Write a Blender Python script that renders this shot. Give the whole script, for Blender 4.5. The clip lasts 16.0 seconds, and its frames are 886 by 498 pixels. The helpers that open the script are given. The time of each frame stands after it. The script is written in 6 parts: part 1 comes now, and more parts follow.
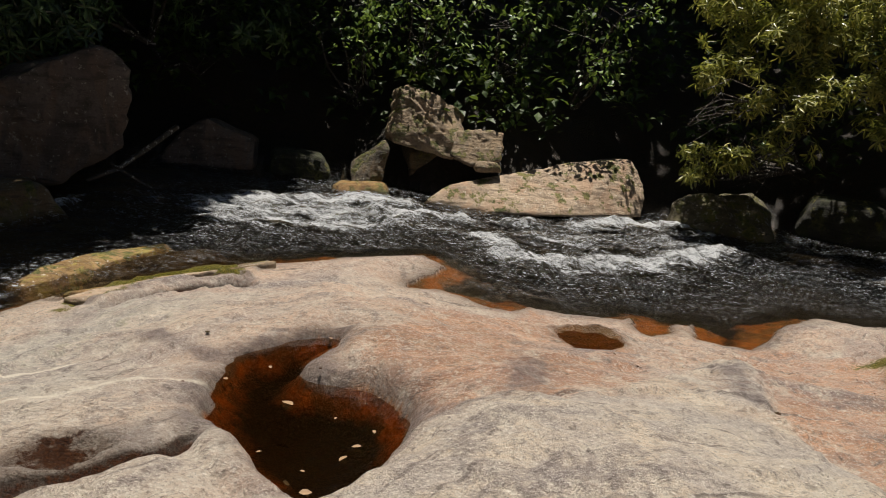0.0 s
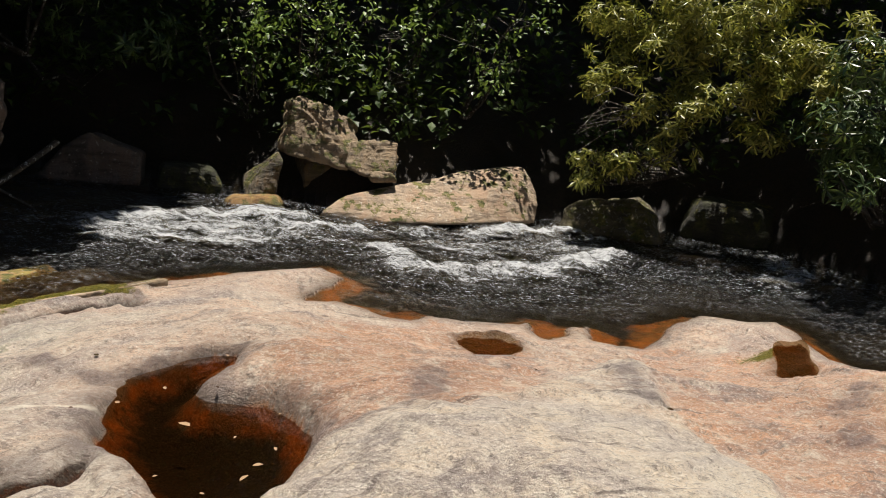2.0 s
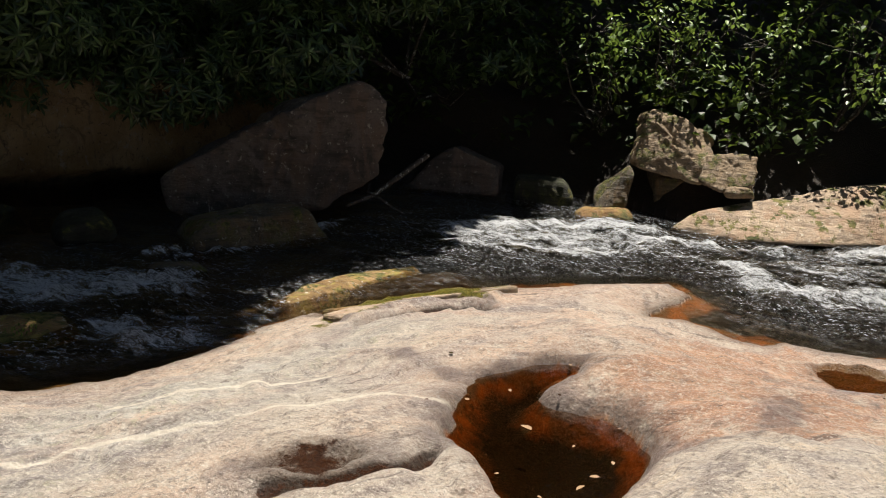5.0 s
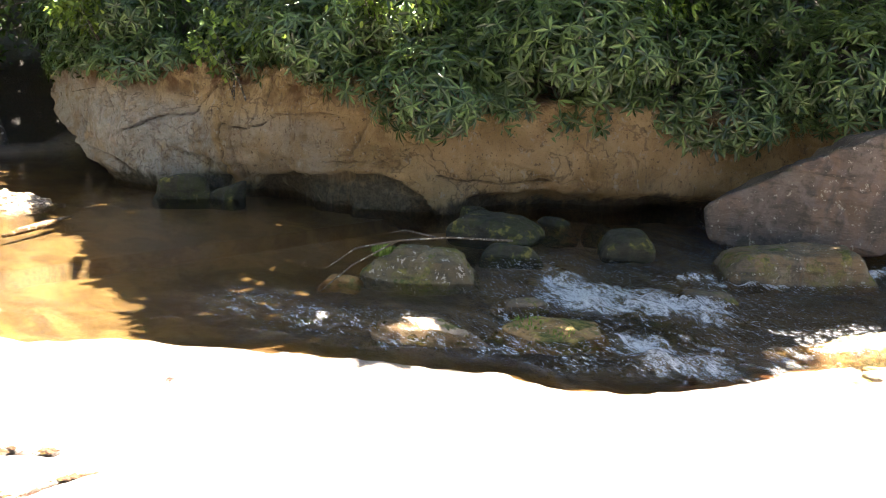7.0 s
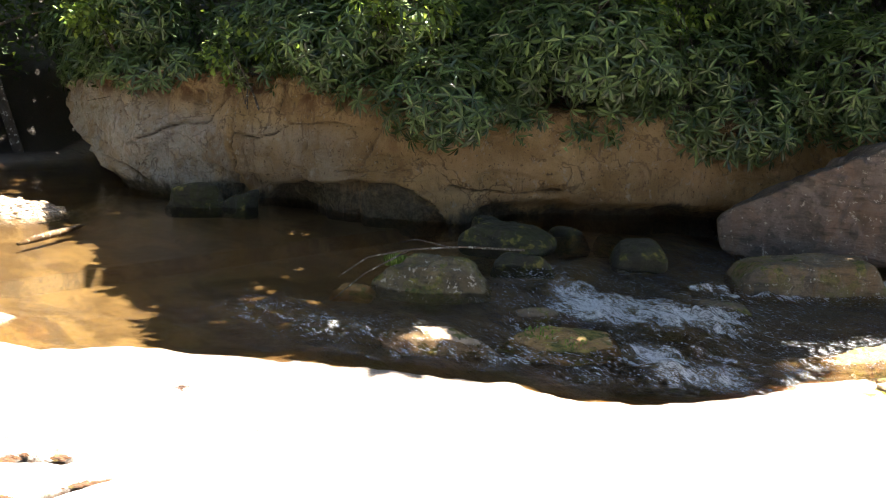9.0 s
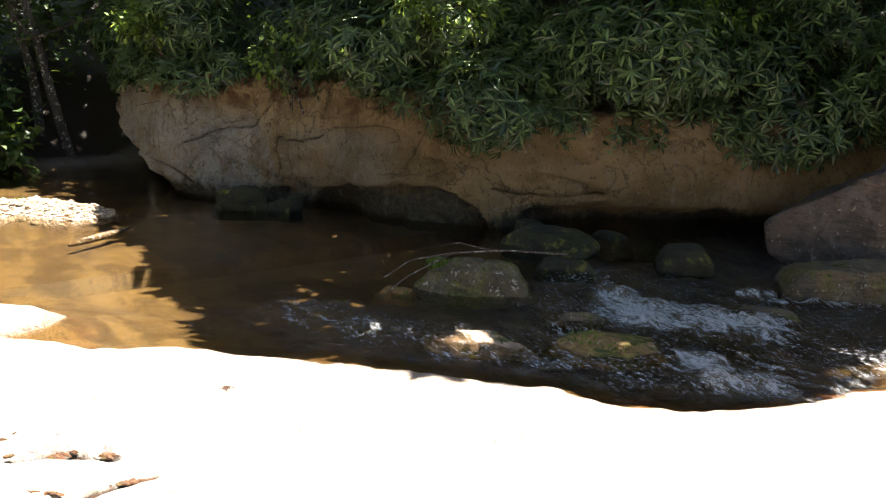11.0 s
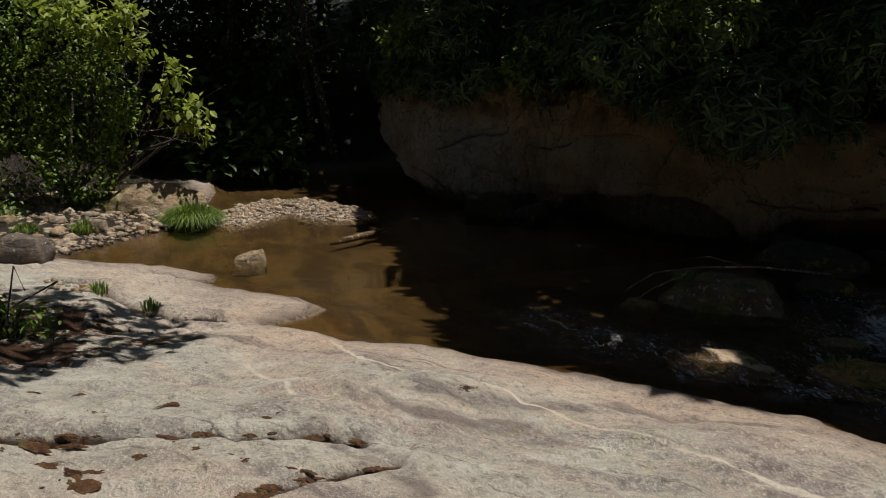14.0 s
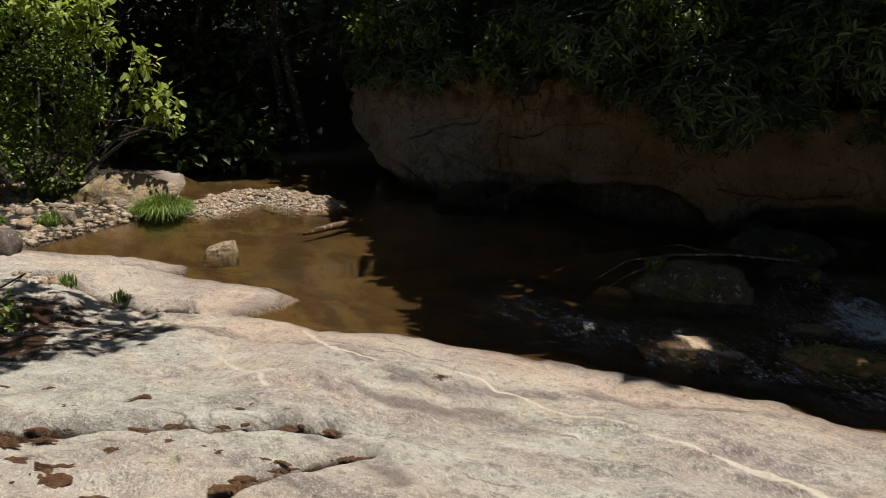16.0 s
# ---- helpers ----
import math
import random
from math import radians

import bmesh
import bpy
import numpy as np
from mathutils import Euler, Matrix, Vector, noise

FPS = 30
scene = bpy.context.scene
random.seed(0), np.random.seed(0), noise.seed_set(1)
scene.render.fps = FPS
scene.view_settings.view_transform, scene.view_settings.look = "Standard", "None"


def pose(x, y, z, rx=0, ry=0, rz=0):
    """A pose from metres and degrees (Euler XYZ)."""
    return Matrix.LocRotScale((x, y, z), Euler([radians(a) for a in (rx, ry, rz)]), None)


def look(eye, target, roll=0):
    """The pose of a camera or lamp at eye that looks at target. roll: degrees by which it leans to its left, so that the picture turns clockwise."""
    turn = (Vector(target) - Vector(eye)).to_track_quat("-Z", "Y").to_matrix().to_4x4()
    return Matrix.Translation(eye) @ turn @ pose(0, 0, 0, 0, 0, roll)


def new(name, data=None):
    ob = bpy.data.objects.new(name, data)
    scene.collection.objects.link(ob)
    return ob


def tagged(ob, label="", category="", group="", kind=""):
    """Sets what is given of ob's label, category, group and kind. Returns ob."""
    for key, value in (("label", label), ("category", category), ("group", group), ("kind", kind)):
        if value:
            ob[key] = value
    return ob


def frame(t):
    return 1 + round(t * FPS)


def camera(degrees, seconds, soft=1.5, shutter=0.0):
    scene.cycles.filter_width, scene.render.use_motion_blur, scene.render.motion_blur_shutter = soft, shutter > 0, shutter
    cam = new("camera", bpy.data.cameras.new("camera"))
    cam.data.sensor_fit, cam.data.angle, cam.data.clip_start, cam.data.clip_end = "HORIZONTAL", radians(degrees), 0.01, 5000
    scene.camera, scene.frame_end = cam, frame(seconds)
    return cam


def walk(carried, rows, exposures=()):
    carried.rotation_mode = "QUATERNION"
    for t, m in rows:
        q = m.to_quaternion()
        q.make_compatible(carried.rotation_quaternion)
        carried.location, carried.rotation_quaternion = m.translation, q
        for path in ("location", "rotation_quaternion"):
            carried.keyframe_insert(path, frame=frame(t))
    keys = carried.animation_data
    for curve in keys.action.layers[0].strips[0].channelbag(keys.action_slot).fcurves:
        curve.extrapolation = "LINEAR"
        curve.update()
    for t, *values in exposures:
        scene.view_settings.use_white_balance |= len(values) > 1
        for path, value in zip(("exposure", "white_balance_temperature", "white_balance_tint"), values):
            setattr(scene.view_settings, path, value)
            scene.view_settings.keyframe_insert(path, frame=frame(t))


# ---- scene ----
EYE = 2.1
cam = camera(53.9, 16.0, 1.0)
PATH = [
    (0, pose(0, 0, EYE, 74.99, -5.00, 0.13)),
    (0.5, pose(0, 0, EYE, 74.92, -5.89, -5.54)),
    (1, pose(0, 0, EYE, 75.22, -5.32, -8.01)),
    (1.5, pose(0, 0, EYE, 76.05, -4.88, -7.52)),
    (2, pose(0, 0, EYE, 76.25, -4.96, -6.85)),
    (2.5, pose(0, 0, EYE, 76.30, -4.72, -6.08)),
    (3, pose(0, 0, EYE, 76.20, -4.48, -5.96)),
    (3.2, pose(0, 0, EYE, 76.12, -4.32, -5.90)),
    (5.3, pose(0, 0, EYE, 75.75, -1.94, 20.64)),
    (5.5, pose(0, 0, EYE, 75.86, -1.95, 23.74)),
    (6, pose(0, 0, EYE, 76.56, -2.23, 32.16)),
    (6.5, pose(0, 0, EYE, 76.89, -1.43, 44.11)),
    (7, pose(0, 0, EYE, 76.69, -1.04, 50.67)),
    (7.5, pose(0, 0, EYE, 77.40, -1.06, 51.75)),
    (8, pose(0, 0, EYE, 77.39, -0.90, 51.62)),
    (10.3, pose(0, 0, EYE, 77.16, -1.39, 51.34)),
    (10.5, pose(0, 0, EYE, 77.03, -1.18, 51.74)),
    (11, pose(0, 0, EYE, 77.47, -0.72, 54.24)),
    (11.5, pose(0, 0, EYE, 77.56, -0.33, 58.04)),
    (12, pose(0, 0, EYE, 77.88, -0.01, 60.57)),
    (12.5, pose(0, 0, EYE, 77.66, 0.45, 61.34)),
    (13, pose(0, 0, EYE, 77.27, 0.65, 63.44)),
    (13.5, pose(0, 0, EYE, 77.90, 0.81, 69.01)),
    (14, pose(0, 0, EYE, 77.94, 0.31, 70.30)),
    (14.5, pose(0, 0, EYE, 77.83, 0.26, 70.37)),
    (15, pose(0, 0, EYE, 77.74, 0.39, 69.63)),
    (15.5, pose(0, 0, EYE, 77.37, 0.64, 69.40)),
    (16, pose(0, 0, EYE, 77.24, 0.27, 68.50)),
]
EXPOSURE = [(0.0, 0.46), (1.5, 0.54), (2.0, 0.76), (2.5, 0.88), (3.2, 0.88), (5.0, 0.9), (5.5, 1.06), (6.0, 2.45), (6.5, 4.65), (7.0, 4.35), (7.5, 4.0), (8.2, 3.75), (10.5, 3.45), (11.5, 2.7), (12.0, 2.0), (12.5, 1.25), (13.0, 0.55), (13.5, 0.18), (14.0, 0.14), (14.5, 0.40), (15.0, 0.54), (16.0, 0.6)]
walk(cam, PATH, EXPOSURE)

# ---- light: high summer sun beyond the far bank, a clear sky ----
SUN_AZ, SUN_EL = radians(6), radians(74)   # azimuth from +y towards +x
SUN = Vector((math.sin(SUN_AZ) * math.cos(SUN_EL), math.cos(SUN_AZ) * math.cos(SUN_EL), math.sin(SUN_EL)))
world = bpy.data.worlds.new("sky")
scene.world = world
world.use_nodes = True
wn = world.node_tree.nodes
sky = wn.new("ShaderNodeTexSky")
sky.sky_type, sky.sun_disc = "NISHITA", False
sky.sun_elevation, sky.sun_rotation = SUN_EL, SUN_AZ
world.node_tree.links.new(sky.outputs[0], wn["Background"].inputs[0])
wn["Background"].inputs[1].default_value = 0.031
sun = new("sun", bpy.data.lights.new("sun", "SUN"))
sun.data.energy, sun.data.angle, sun.data.color = 5.0, radians(0.53), (1.0, 0.93, 0.83)
sun.matrix_world = look(SUN * 40, (0, 0, 0))


# ---- the lie of the land ----
def step(a, b, x):
    u = np.clip((x - a) / (b - a), 0, 1)
    return u * u * (3 - 2 * u)


def lattice(x, y, seed):
    """Smooth value noise in the plane, 0 to 1."""
    i, j = np.floor(x).astype(np.int64), np.floor(y).astype(np.int64)
    u, v = x - i, y - j
    u, v = u * u * (3 - 2 * u), v * v * (3 - 2 * v)

    def h(a, b):
        k = (a * 374761393 + b * 668265263 + seed * 1274126177) & 0x7FFFFFFF
        k = ((k ^ (k >> 13)) * 1274126177) & 0x7FFFFFFF
        return ((k ^ (k >> 16)) & 0xFFFF) / 65535.0
    return (h(i, j) * (1 - u) + h(i + 1, j) * u) * (1 - v) + (h(i, j + 1) * (1 - u) + h(i + 1, j + 1) * u) * v


def fbm(x, y, size, seed, octaves=3):
    total, amp, norm = 0.0, 1.0, 0.0
    for k in range(octaves):
        total = total + amp * (lattice(x / size * 2 ** k, y / size * 2 ** k, seed + 17 * k) - 0.5)
        norm, amp = norm + amp, amp * 0.5
    return total / norm * 2


def to_line(x, y, pts):
    """Distance in the plane to a line of points."""
    best = np.full(np.shape(x), 1e9)
    for (ax, ay), (bx, by) in zip(pts[:-1], pts[1:]):
        dx, dy = bx - ax, by - ay
        k = np.clip(((x - ax) * dx + (y - ay) * dy) / (dx * dx + dy * dy + 1e-12), 0, 1)
        best = np.minimum(best, (x - ax - k * dx) ** 2 + (y - ay - k * dy) ** 2)
    return np.sqrt(best)


def inside(x, y, pts):
    odd = np.zeros(np.shape(x), bool)
    for (ax, ay), (bx, by) in zip(pts, pts[1:] + pts[:1]):
        if ay != by:
            odd ^= ((ay > y) != (by > y)) & (x < (bx - ax) * (y - ay) / (by - ay) + ax)
    return odd


def signed(x, y, pts):
    """Distance to the outline of an area, positive inside."""
    d = to_line(x, y, pts + pts[:1])
    return np.where(inside(x, y, pts), d, -d)


def rounded(pts, times=2):
    for _ in range(times):
        out = []
        for (ax, ay), (bx, by) in zip(pts, pts[1:] + pts[:1]):
            out += [(0.75 * ax + 0.25 * bx, 0.75 * ay + 0.25 * by), (0.25 * ax + 0.75 * bx, 0.25 * ay + 0.75 * by)]
        pts = out
    return pts


POOL_SHORE = [(-10.3, -0.9), (-9.8, -0.3), (-9.4, 0.28), (-8.86, 0.72), (-8.41, 0.63), (-8.05, 0.98), (-7.71, 1.32), (-7.24, 1.5),
              (-7.05, 1.27), (-6.91, 0.96), (-6.54, 1.31), (-6.25, 1.47), (-5.95, 2.0), (-5.53, 2.29), (-5.18, 2.66), (-4.97, 2.99),
              (-4.59, 3.5), (-4.2, 4.0), (-3.95, 4.02), (-3.75, 4.12), (-3.45, 4.65), (-3.18, 5.2), (-3.05, 5.84), (-2.84, 6.3)]
RAPID_SHORE = [(-2.24, 6.8), (-1.72, 7.4), (-1.44, 7.93), (-0.89, 8.6), (0.0, 9.0), (0.23, 8.62), (0.12, 8.3), (-0.1, 7.95), (-0.12, 7.8), (0.14, 7.84), (0.35, 7.69), (0.54, 7.48),
               (0.79, 7.36), (0.96, 7.58), (1.33, 7.52), (1.84, 7.62), (2.06, 7.86), (1.95, 7.5), (2.03, 7.27), (2.24, 7.42), (2.33, 7.68), (2.6, 7.78), (2.52, 7.37), (2.72, 7.25), (2.93, 7.23),
               (3.21, 7.52), (3.47, 7.92), (3.98, 8.37), (4.36, 8.34), (4.9, 8.45), (4.95, 8.1), (4.88, 7.69), (4.85, 7.3), (5.3, 7.0), (6.2, 7.2), (9, 7.2), (40, 2)]
BACK = [(40, -60), (-60, -60), (-60, 1.5), (-20, 1.5), (-15, 1.3), (-12.8, 0.9), (-12.05, 0.7), (-11.8, 0.4), (-11.2, -0.1)]
LAND = POOL_SHORE + RAPID_SHORE + BACK
FAR_SHORE = [(-60, -2), (-24, 0.2), (-18.5, 1.6), (-17.4, 2.8), (-17.4, 4.6), (-16.6, 6.3), (-13.5, 6.0), (-11.9, 6.6), (-9.8, 7.2), (-8.9, 7.9), (-8.5, 8.9), (-7.7, 10.2),
             (-6.6, 11.5), (-5.2, 12.6), (-3.3, 13.3), (-1.3, 13.6), (-0.5, 13.0), (0, 12.7), (1.3, 12.6), (3.4, 13.4), (4.7, 13.3), (5.7, 12.8),
             (6.9, 11.6), (7.5, 10.4), (9, 9.2), (14, 7.5), (40, 5)]
FAR_LAND = FAR_SHORE + [(60, 5), (60, 70), (-60, 70)]

# hollows worn into the slab: outline, level of the water, depth
POTHOLES = [
    (rounded([(-0.45, 5.04), (-0.62, 5.02), (-0.8, 4.87), (-0.98, 4.63), (-1.02, 4.32), (-1.0, 3.97), (-0.96, 3.68), (-0.87, 3.56), (-0.68, 3.41), (-0.54, 3.15), (-0.38, 3.02), (-0.24, 3.14), (-0.09, 3.38), (-0.01, 3.9), (-0.09, 4.18), (-0.28, 4.32), (-0.52, 4.31), (-0.65, 4.41), (-0.62, 4.6), (-0.46, 4.9)], 2), 0.13, 0.22, 0.45),
    (rounded([(1.0, 5.98), (1.11, 6.13), (1.21, 6.12), (1.36, 6.16), (1.41, 6.06), (1.47, 5.98), (1.45, 5.81), (1.34, 5.68), (1.25, 5.54), (1.16, 5.5), (1.1, 5.57), (1.09, 5.75), (1.02, 5.83)], 2), -0.05, 0.04, 0.15),
    (rounded([(3.84, 6.6), (3.98, 6.74), (4.06, 6.68), (4.23, 6.81), (4.12, 6.52), (4.0, 6.32), (3.99, 6.15), (3.81, 5.89), (3.68, 5.91), (3.55, 5.79), (3.55, 5.97), (3.72, 6.25)], 2), -0.22, 0.05, 0.2),
    (rounded([(-1.62, 3.05), (-1.59, 3.18), (-1.44, 3.29), (-1.29, 3.31), (-1.21, 3.26), (-1.3, 3.09), (-1.48, 3.03)], 2), 0.18, 0.04, 0.2),
]


def water_level(x, y):
    q = x + 0.3 * (y - 6)
    return (-0.16 * step(-6.2, -4.9, q) - 0.08 * step(-4.6, -3.6, q) - 0.16 * step(-2.0, 0.3, q) - 0.12 * step(1.0, 3.2, q)
            - 0.08 * step(4.2, 5.4, q))


def slab(x, y):
    """The bedrock slab and the bed of the stream, without the hollows."""
    zw = water_level(x, y)
    d = signed(x, y, LAND) + (0.045 * fbm(x, y, 0.4, 131, 3) + 0.03 * fbm(x, y, 0.1, 133, 2)) * step(-11.5, -9.5, x)
    dn = np.maximum(d, 0)
    gravel = step(-9.3, -11.0, x) * step(1.0, -0.2, y)
    top = 0.5 + 0.02 * np.clip(-y, 0, 60) + 9 * step(9, 40, -y) - 0.25 * gravel + 0.5 * np.clip(-15 - x, 0, 18) * step(1, -1, y) + 0.35 * np.clip(x - 10, 0, 20)
    z = zw + 0.045 * (1 - np.exp(-dn / 0.05)) + (top - zw) * (1 - np.exp(-(dn / 2.5) ** 1.6))
    lump = 0.10 * fbm(x * 0.8 + 0.3 * y, y * 1.1 - 0.3 * x, 1.6, 3, 2) + 0.035 * fbm(x * 0.6 - 0.5 * y, y * 1.3 + 0.3 * x, 0.45, 9, 2)
    z = z + lump * (1 - np.exp(-dn / 0.5)) + 0.008 * fbm(x, y, 0.11, 5, 3) * (dn > 0)
    dw = np.maximum(-d, 0)
    deep = 0.20 + 0.20 * step(-7.0, -9.0, x) * 0.6 + 0.25 * step(1.6, 3.4, y) * step(-6.2, -8.0, x)
    bed = zw - 0.015 - deep * (1 - np.exp(-dw / 0.7)) + (0.05 * fbm(x, y, 0.5, 21, 3) - 0.02) * step(0.0, 0.5, dw)
    z = np.where(d > 0, z, bed)
    # gravel bar in the pool
    bar = to_line(x, y, [(-12.1, 1.25), (-12.85, 1.85), (-12.75, 2.35), (-11.9, 2.72)])
    z = np.maximum(z, np.where(x < -9, 0.10 - 0.24 * step(0.1, 0.85, bar), -9))
    # drowned and mossy ledge off the slab
    ledge = to_line(x, y, [(-3.2, 6.75), (-2.7, 7.4), (-2.0, 8.1)])
    z = np.maximum(z, zw - 0.012 - 0.3 * step(0.05, 0.5, ledge + 0.22 * fbm(x, y, 0.45, 31, 4)))
    # far bank
    e = signed(x, y, FAR_LAND)
    en = np.maximum(e, 0)
    bank = zw + 1.0 * (1 - np.exp(-en / 0.6)) + 0.55 * np.maximum(en - 0.6, 0) + 0.25 * fbm(x, y, 1.2, 41, 3) * step(0, 1, en)
    bank = np.minimum(bank, 9 + 0 * x)
    return np.where(e > 0, bank, z), d, e


def hollows(x, y, z):
    for outline, level, depth, rim in POTHOLES:
        near = (np.abs(x - outline[0][0]) < 4) & (np.abs(y - outline[0][1]) < 4)
        p = np.full(np.shape(x), -9.0)
        p[near] = signed(x[near], y[near], outline) + 0.035 * fbm(x[near], y[near], 0.22, 141, 3)
        out = np.maximum(-p, 0)
        z = np.where(p > 0, level - 0.01 - depth * (1 - np.exp(-p / 0.16)), level + (z - level) * (0.45 * (1 - np.exp(-(out / 0.035) ** 1.5)) + 0.55 * (1 - np.exp(-(out / rim) ** 1.3 * 2.2))))
    return z


def height(x, y):
    x, y = np.asarray(x, float), np.asarray(y, float)
    z, d, e = slab(x, y)
    return hollows(x, y, z)


# ---- materials ----
class Nodes:
    """A small shorthand for node trees."""
    def __init__(self, name):
        self.m = bpy.data.materials.new(name)
        self.m.use_nodes = True
        self.t = self.m.node_tree
        self.t.nodes.clear()
        self.out = self.t.nodes.new("ShaderNodeOutputMaterial")

    def put(self, socket, value):
        if isinstance(value, bpy.types.NodeSocket):
            self.t.links.new(value, socket)
        elif isinstance(value, tuple) and len(value) == 3 and socket.type == "RGBA":
            socket.default_value = (*value, 1)
        else:
            socket.default_value = value

    def node(self, kind, out=0, option="", **inputs):
        n = self.t.nodes.new("ShaderNode" + kind)
        if kind == "Math":
            n.operation = option
        elif kind == "Attribute":
            n.attribute_name = option
        elif kind == "Mix" and option:
            n.data_type = option
        for k, v in inputs.items():
            self.put(n.inputs[int(k[1:])] if k[0] == "i" and k[1:].isdigit() else n.inputs[k.replace("_", " ")], v)
        return n.outputs[out]

    def place(self, scale=(1, 1, 1), turn=(0, 0, 0)):
        p = self.node("TexCoord", 3)
        return self.node("Mapping", Vector=p, Scale=scale, Rotation=turn)

    def noise(self, size, vec, detail=4, rough=0.6, warp=0.0):
        v = self.node("TexNoise", Vector=vec, Scale=1.0 / size, Detail=detail, Roughness=rough, Distortion=warp)
        return self.range(v, 0.27, 0.73)

    def attr(self, name):
        return self.node("Attribute", 2, name)

    def range(self, v, a, b, lo=0.0, hi=1.0):
        return self.node("MapRange", Value=v, i1=a, i2=b, i3=lo, i4=hi)

    def math(self, op, a, b=0.0):
        return self.node("Math", 0, op, i0=a, i1=b)

    def mix(self, f, a, b):
        return self.node("Mix", 2, "RGBA", i0=f, i6=a, i7=b)

    def bump(self, h, strength, dist, normal=None):
        more = {"Normal": normal} if normal else {}
        return self.node("Bump", Strength=strength, Distance=dist, Height=h, **more)

    def done(self, colour, rough, normal=None, spec=0.4, **more):
        if normal:
            more["Normal"] = normal
        b = self.node("BsdfPrincipled", Base_Color=colour, Roughness=rough, Specular_IOR_Level=spec, **more)
        self.t.links.new(b, self.out.inputs[0])
        return self.m


def stone_material(name, light, mid, dark, stain, moss=0.0, size=1.0, wet=0.0, lichen=(0.5, 0.5, 0.45), lichen_at=0.66, mixed=False):
    n = Nodes(name)
    p = n.place()
    big, fine, grain = n.noise(0.7 * size, p, 5, 0.65, 0.4), n.noise(0.12 * size, p, 6, 0.7), n.noise(0.015, p, 4, 0.7)
    c = n.mix(n.range(big, 0.35, 0.65), mid, light)
    c = n.mix(n.range(fine, 0.5, 0.78, 0, 0.75), c, dark)
    c = n.mix(n.range(n.noise(0.4 * size, n.place((1, 1, 0.35)), 4, 0.6, 0.8), 0.52, 0.7), c, stain)
    layer = n.noise(0.22 * size, n.place((0.4, 1, 2.4), (0.25, 0.35, 0.4)), 5, 0.65, 0.2)
    c = n.mix(n.range(layer, 0.58, 0.80, 0, 0.6), c, dark)
    c = n.mix(n.range(layer, 0.40, 0.22, 0, 0.4), c, light)
    c = n.mix(n.range(n.noise(0.07, n.place((1.1, 0.9, 1)), 5, 0.75), lichen_at, lichen_at + 0.05), c, lichen)
    if moss:
        up = n.node("SeparateXYZ", 2, Vector=n.node("NewGeometry", 1))
        m = n.math("MULTIPLY", n.range(n.noise(0.25, p, 5, 0.7), 0.62 - 0.3 * moss, 0.74 - 0.3 * moss), n.range(up, -0.1, 0.5))
        c = n.mix(m, c, n.mix(n.range(fine, 0.3, 0.7), (0.045, 0.06, 0.012), (0.16, 0.14, 0.03)))
    c = n.mix(n.range(grain, 0.3, 0.7, 0, 0.35), c, n.mix(0.5, c, dark))
    if mixed:
        c = n.mix(n.range(n.node("NewGeometry", 8), 0.3, 1, 0, 0.7), c, dark)
    h = n.math("ADD", n.math("MULTIPLY", n.math("ADD", fine, layer), 0.8), n.math("MULTIPLY", grain, 0.25))
    return n.done(c, n.range(fine, 0.3, 0.7, 0.85 - 0.5 * wet, 0.7 - 0.5 * wet), n.bump(h, 0.8, 0.03), 0.35)


def leaf_material(name, deep, bright, gloss=0.35, through_light=0.25):
    n = Nodes(name)
    r = n.node("NewGeometry", 8)
    p = n.place()
    c = n.mix(n.math("POWER", r, 1.4), deep, bright)
    c = n.mix(n.range(n.noise(0.5, p, 2), 0.35, 0.65, 0, 0.5), c, n.mix(0.5, deep, c))
    b = n.node("BsdfPrincipled", Base_Color=c, Roughness=n.range(r, 0, 1, gloss, gloss + 0.2), Specular_IOR_Level=0.5)
    tr = n.node("BsdfTranslucent", Color=n.mix(0.4, c, (0.18, 0.22, 0.02)))
    n.t.links.new(n.node("MixShader", i0=through_light, i1=b, i2=tr), n.out.inputs[0])
    return n.m


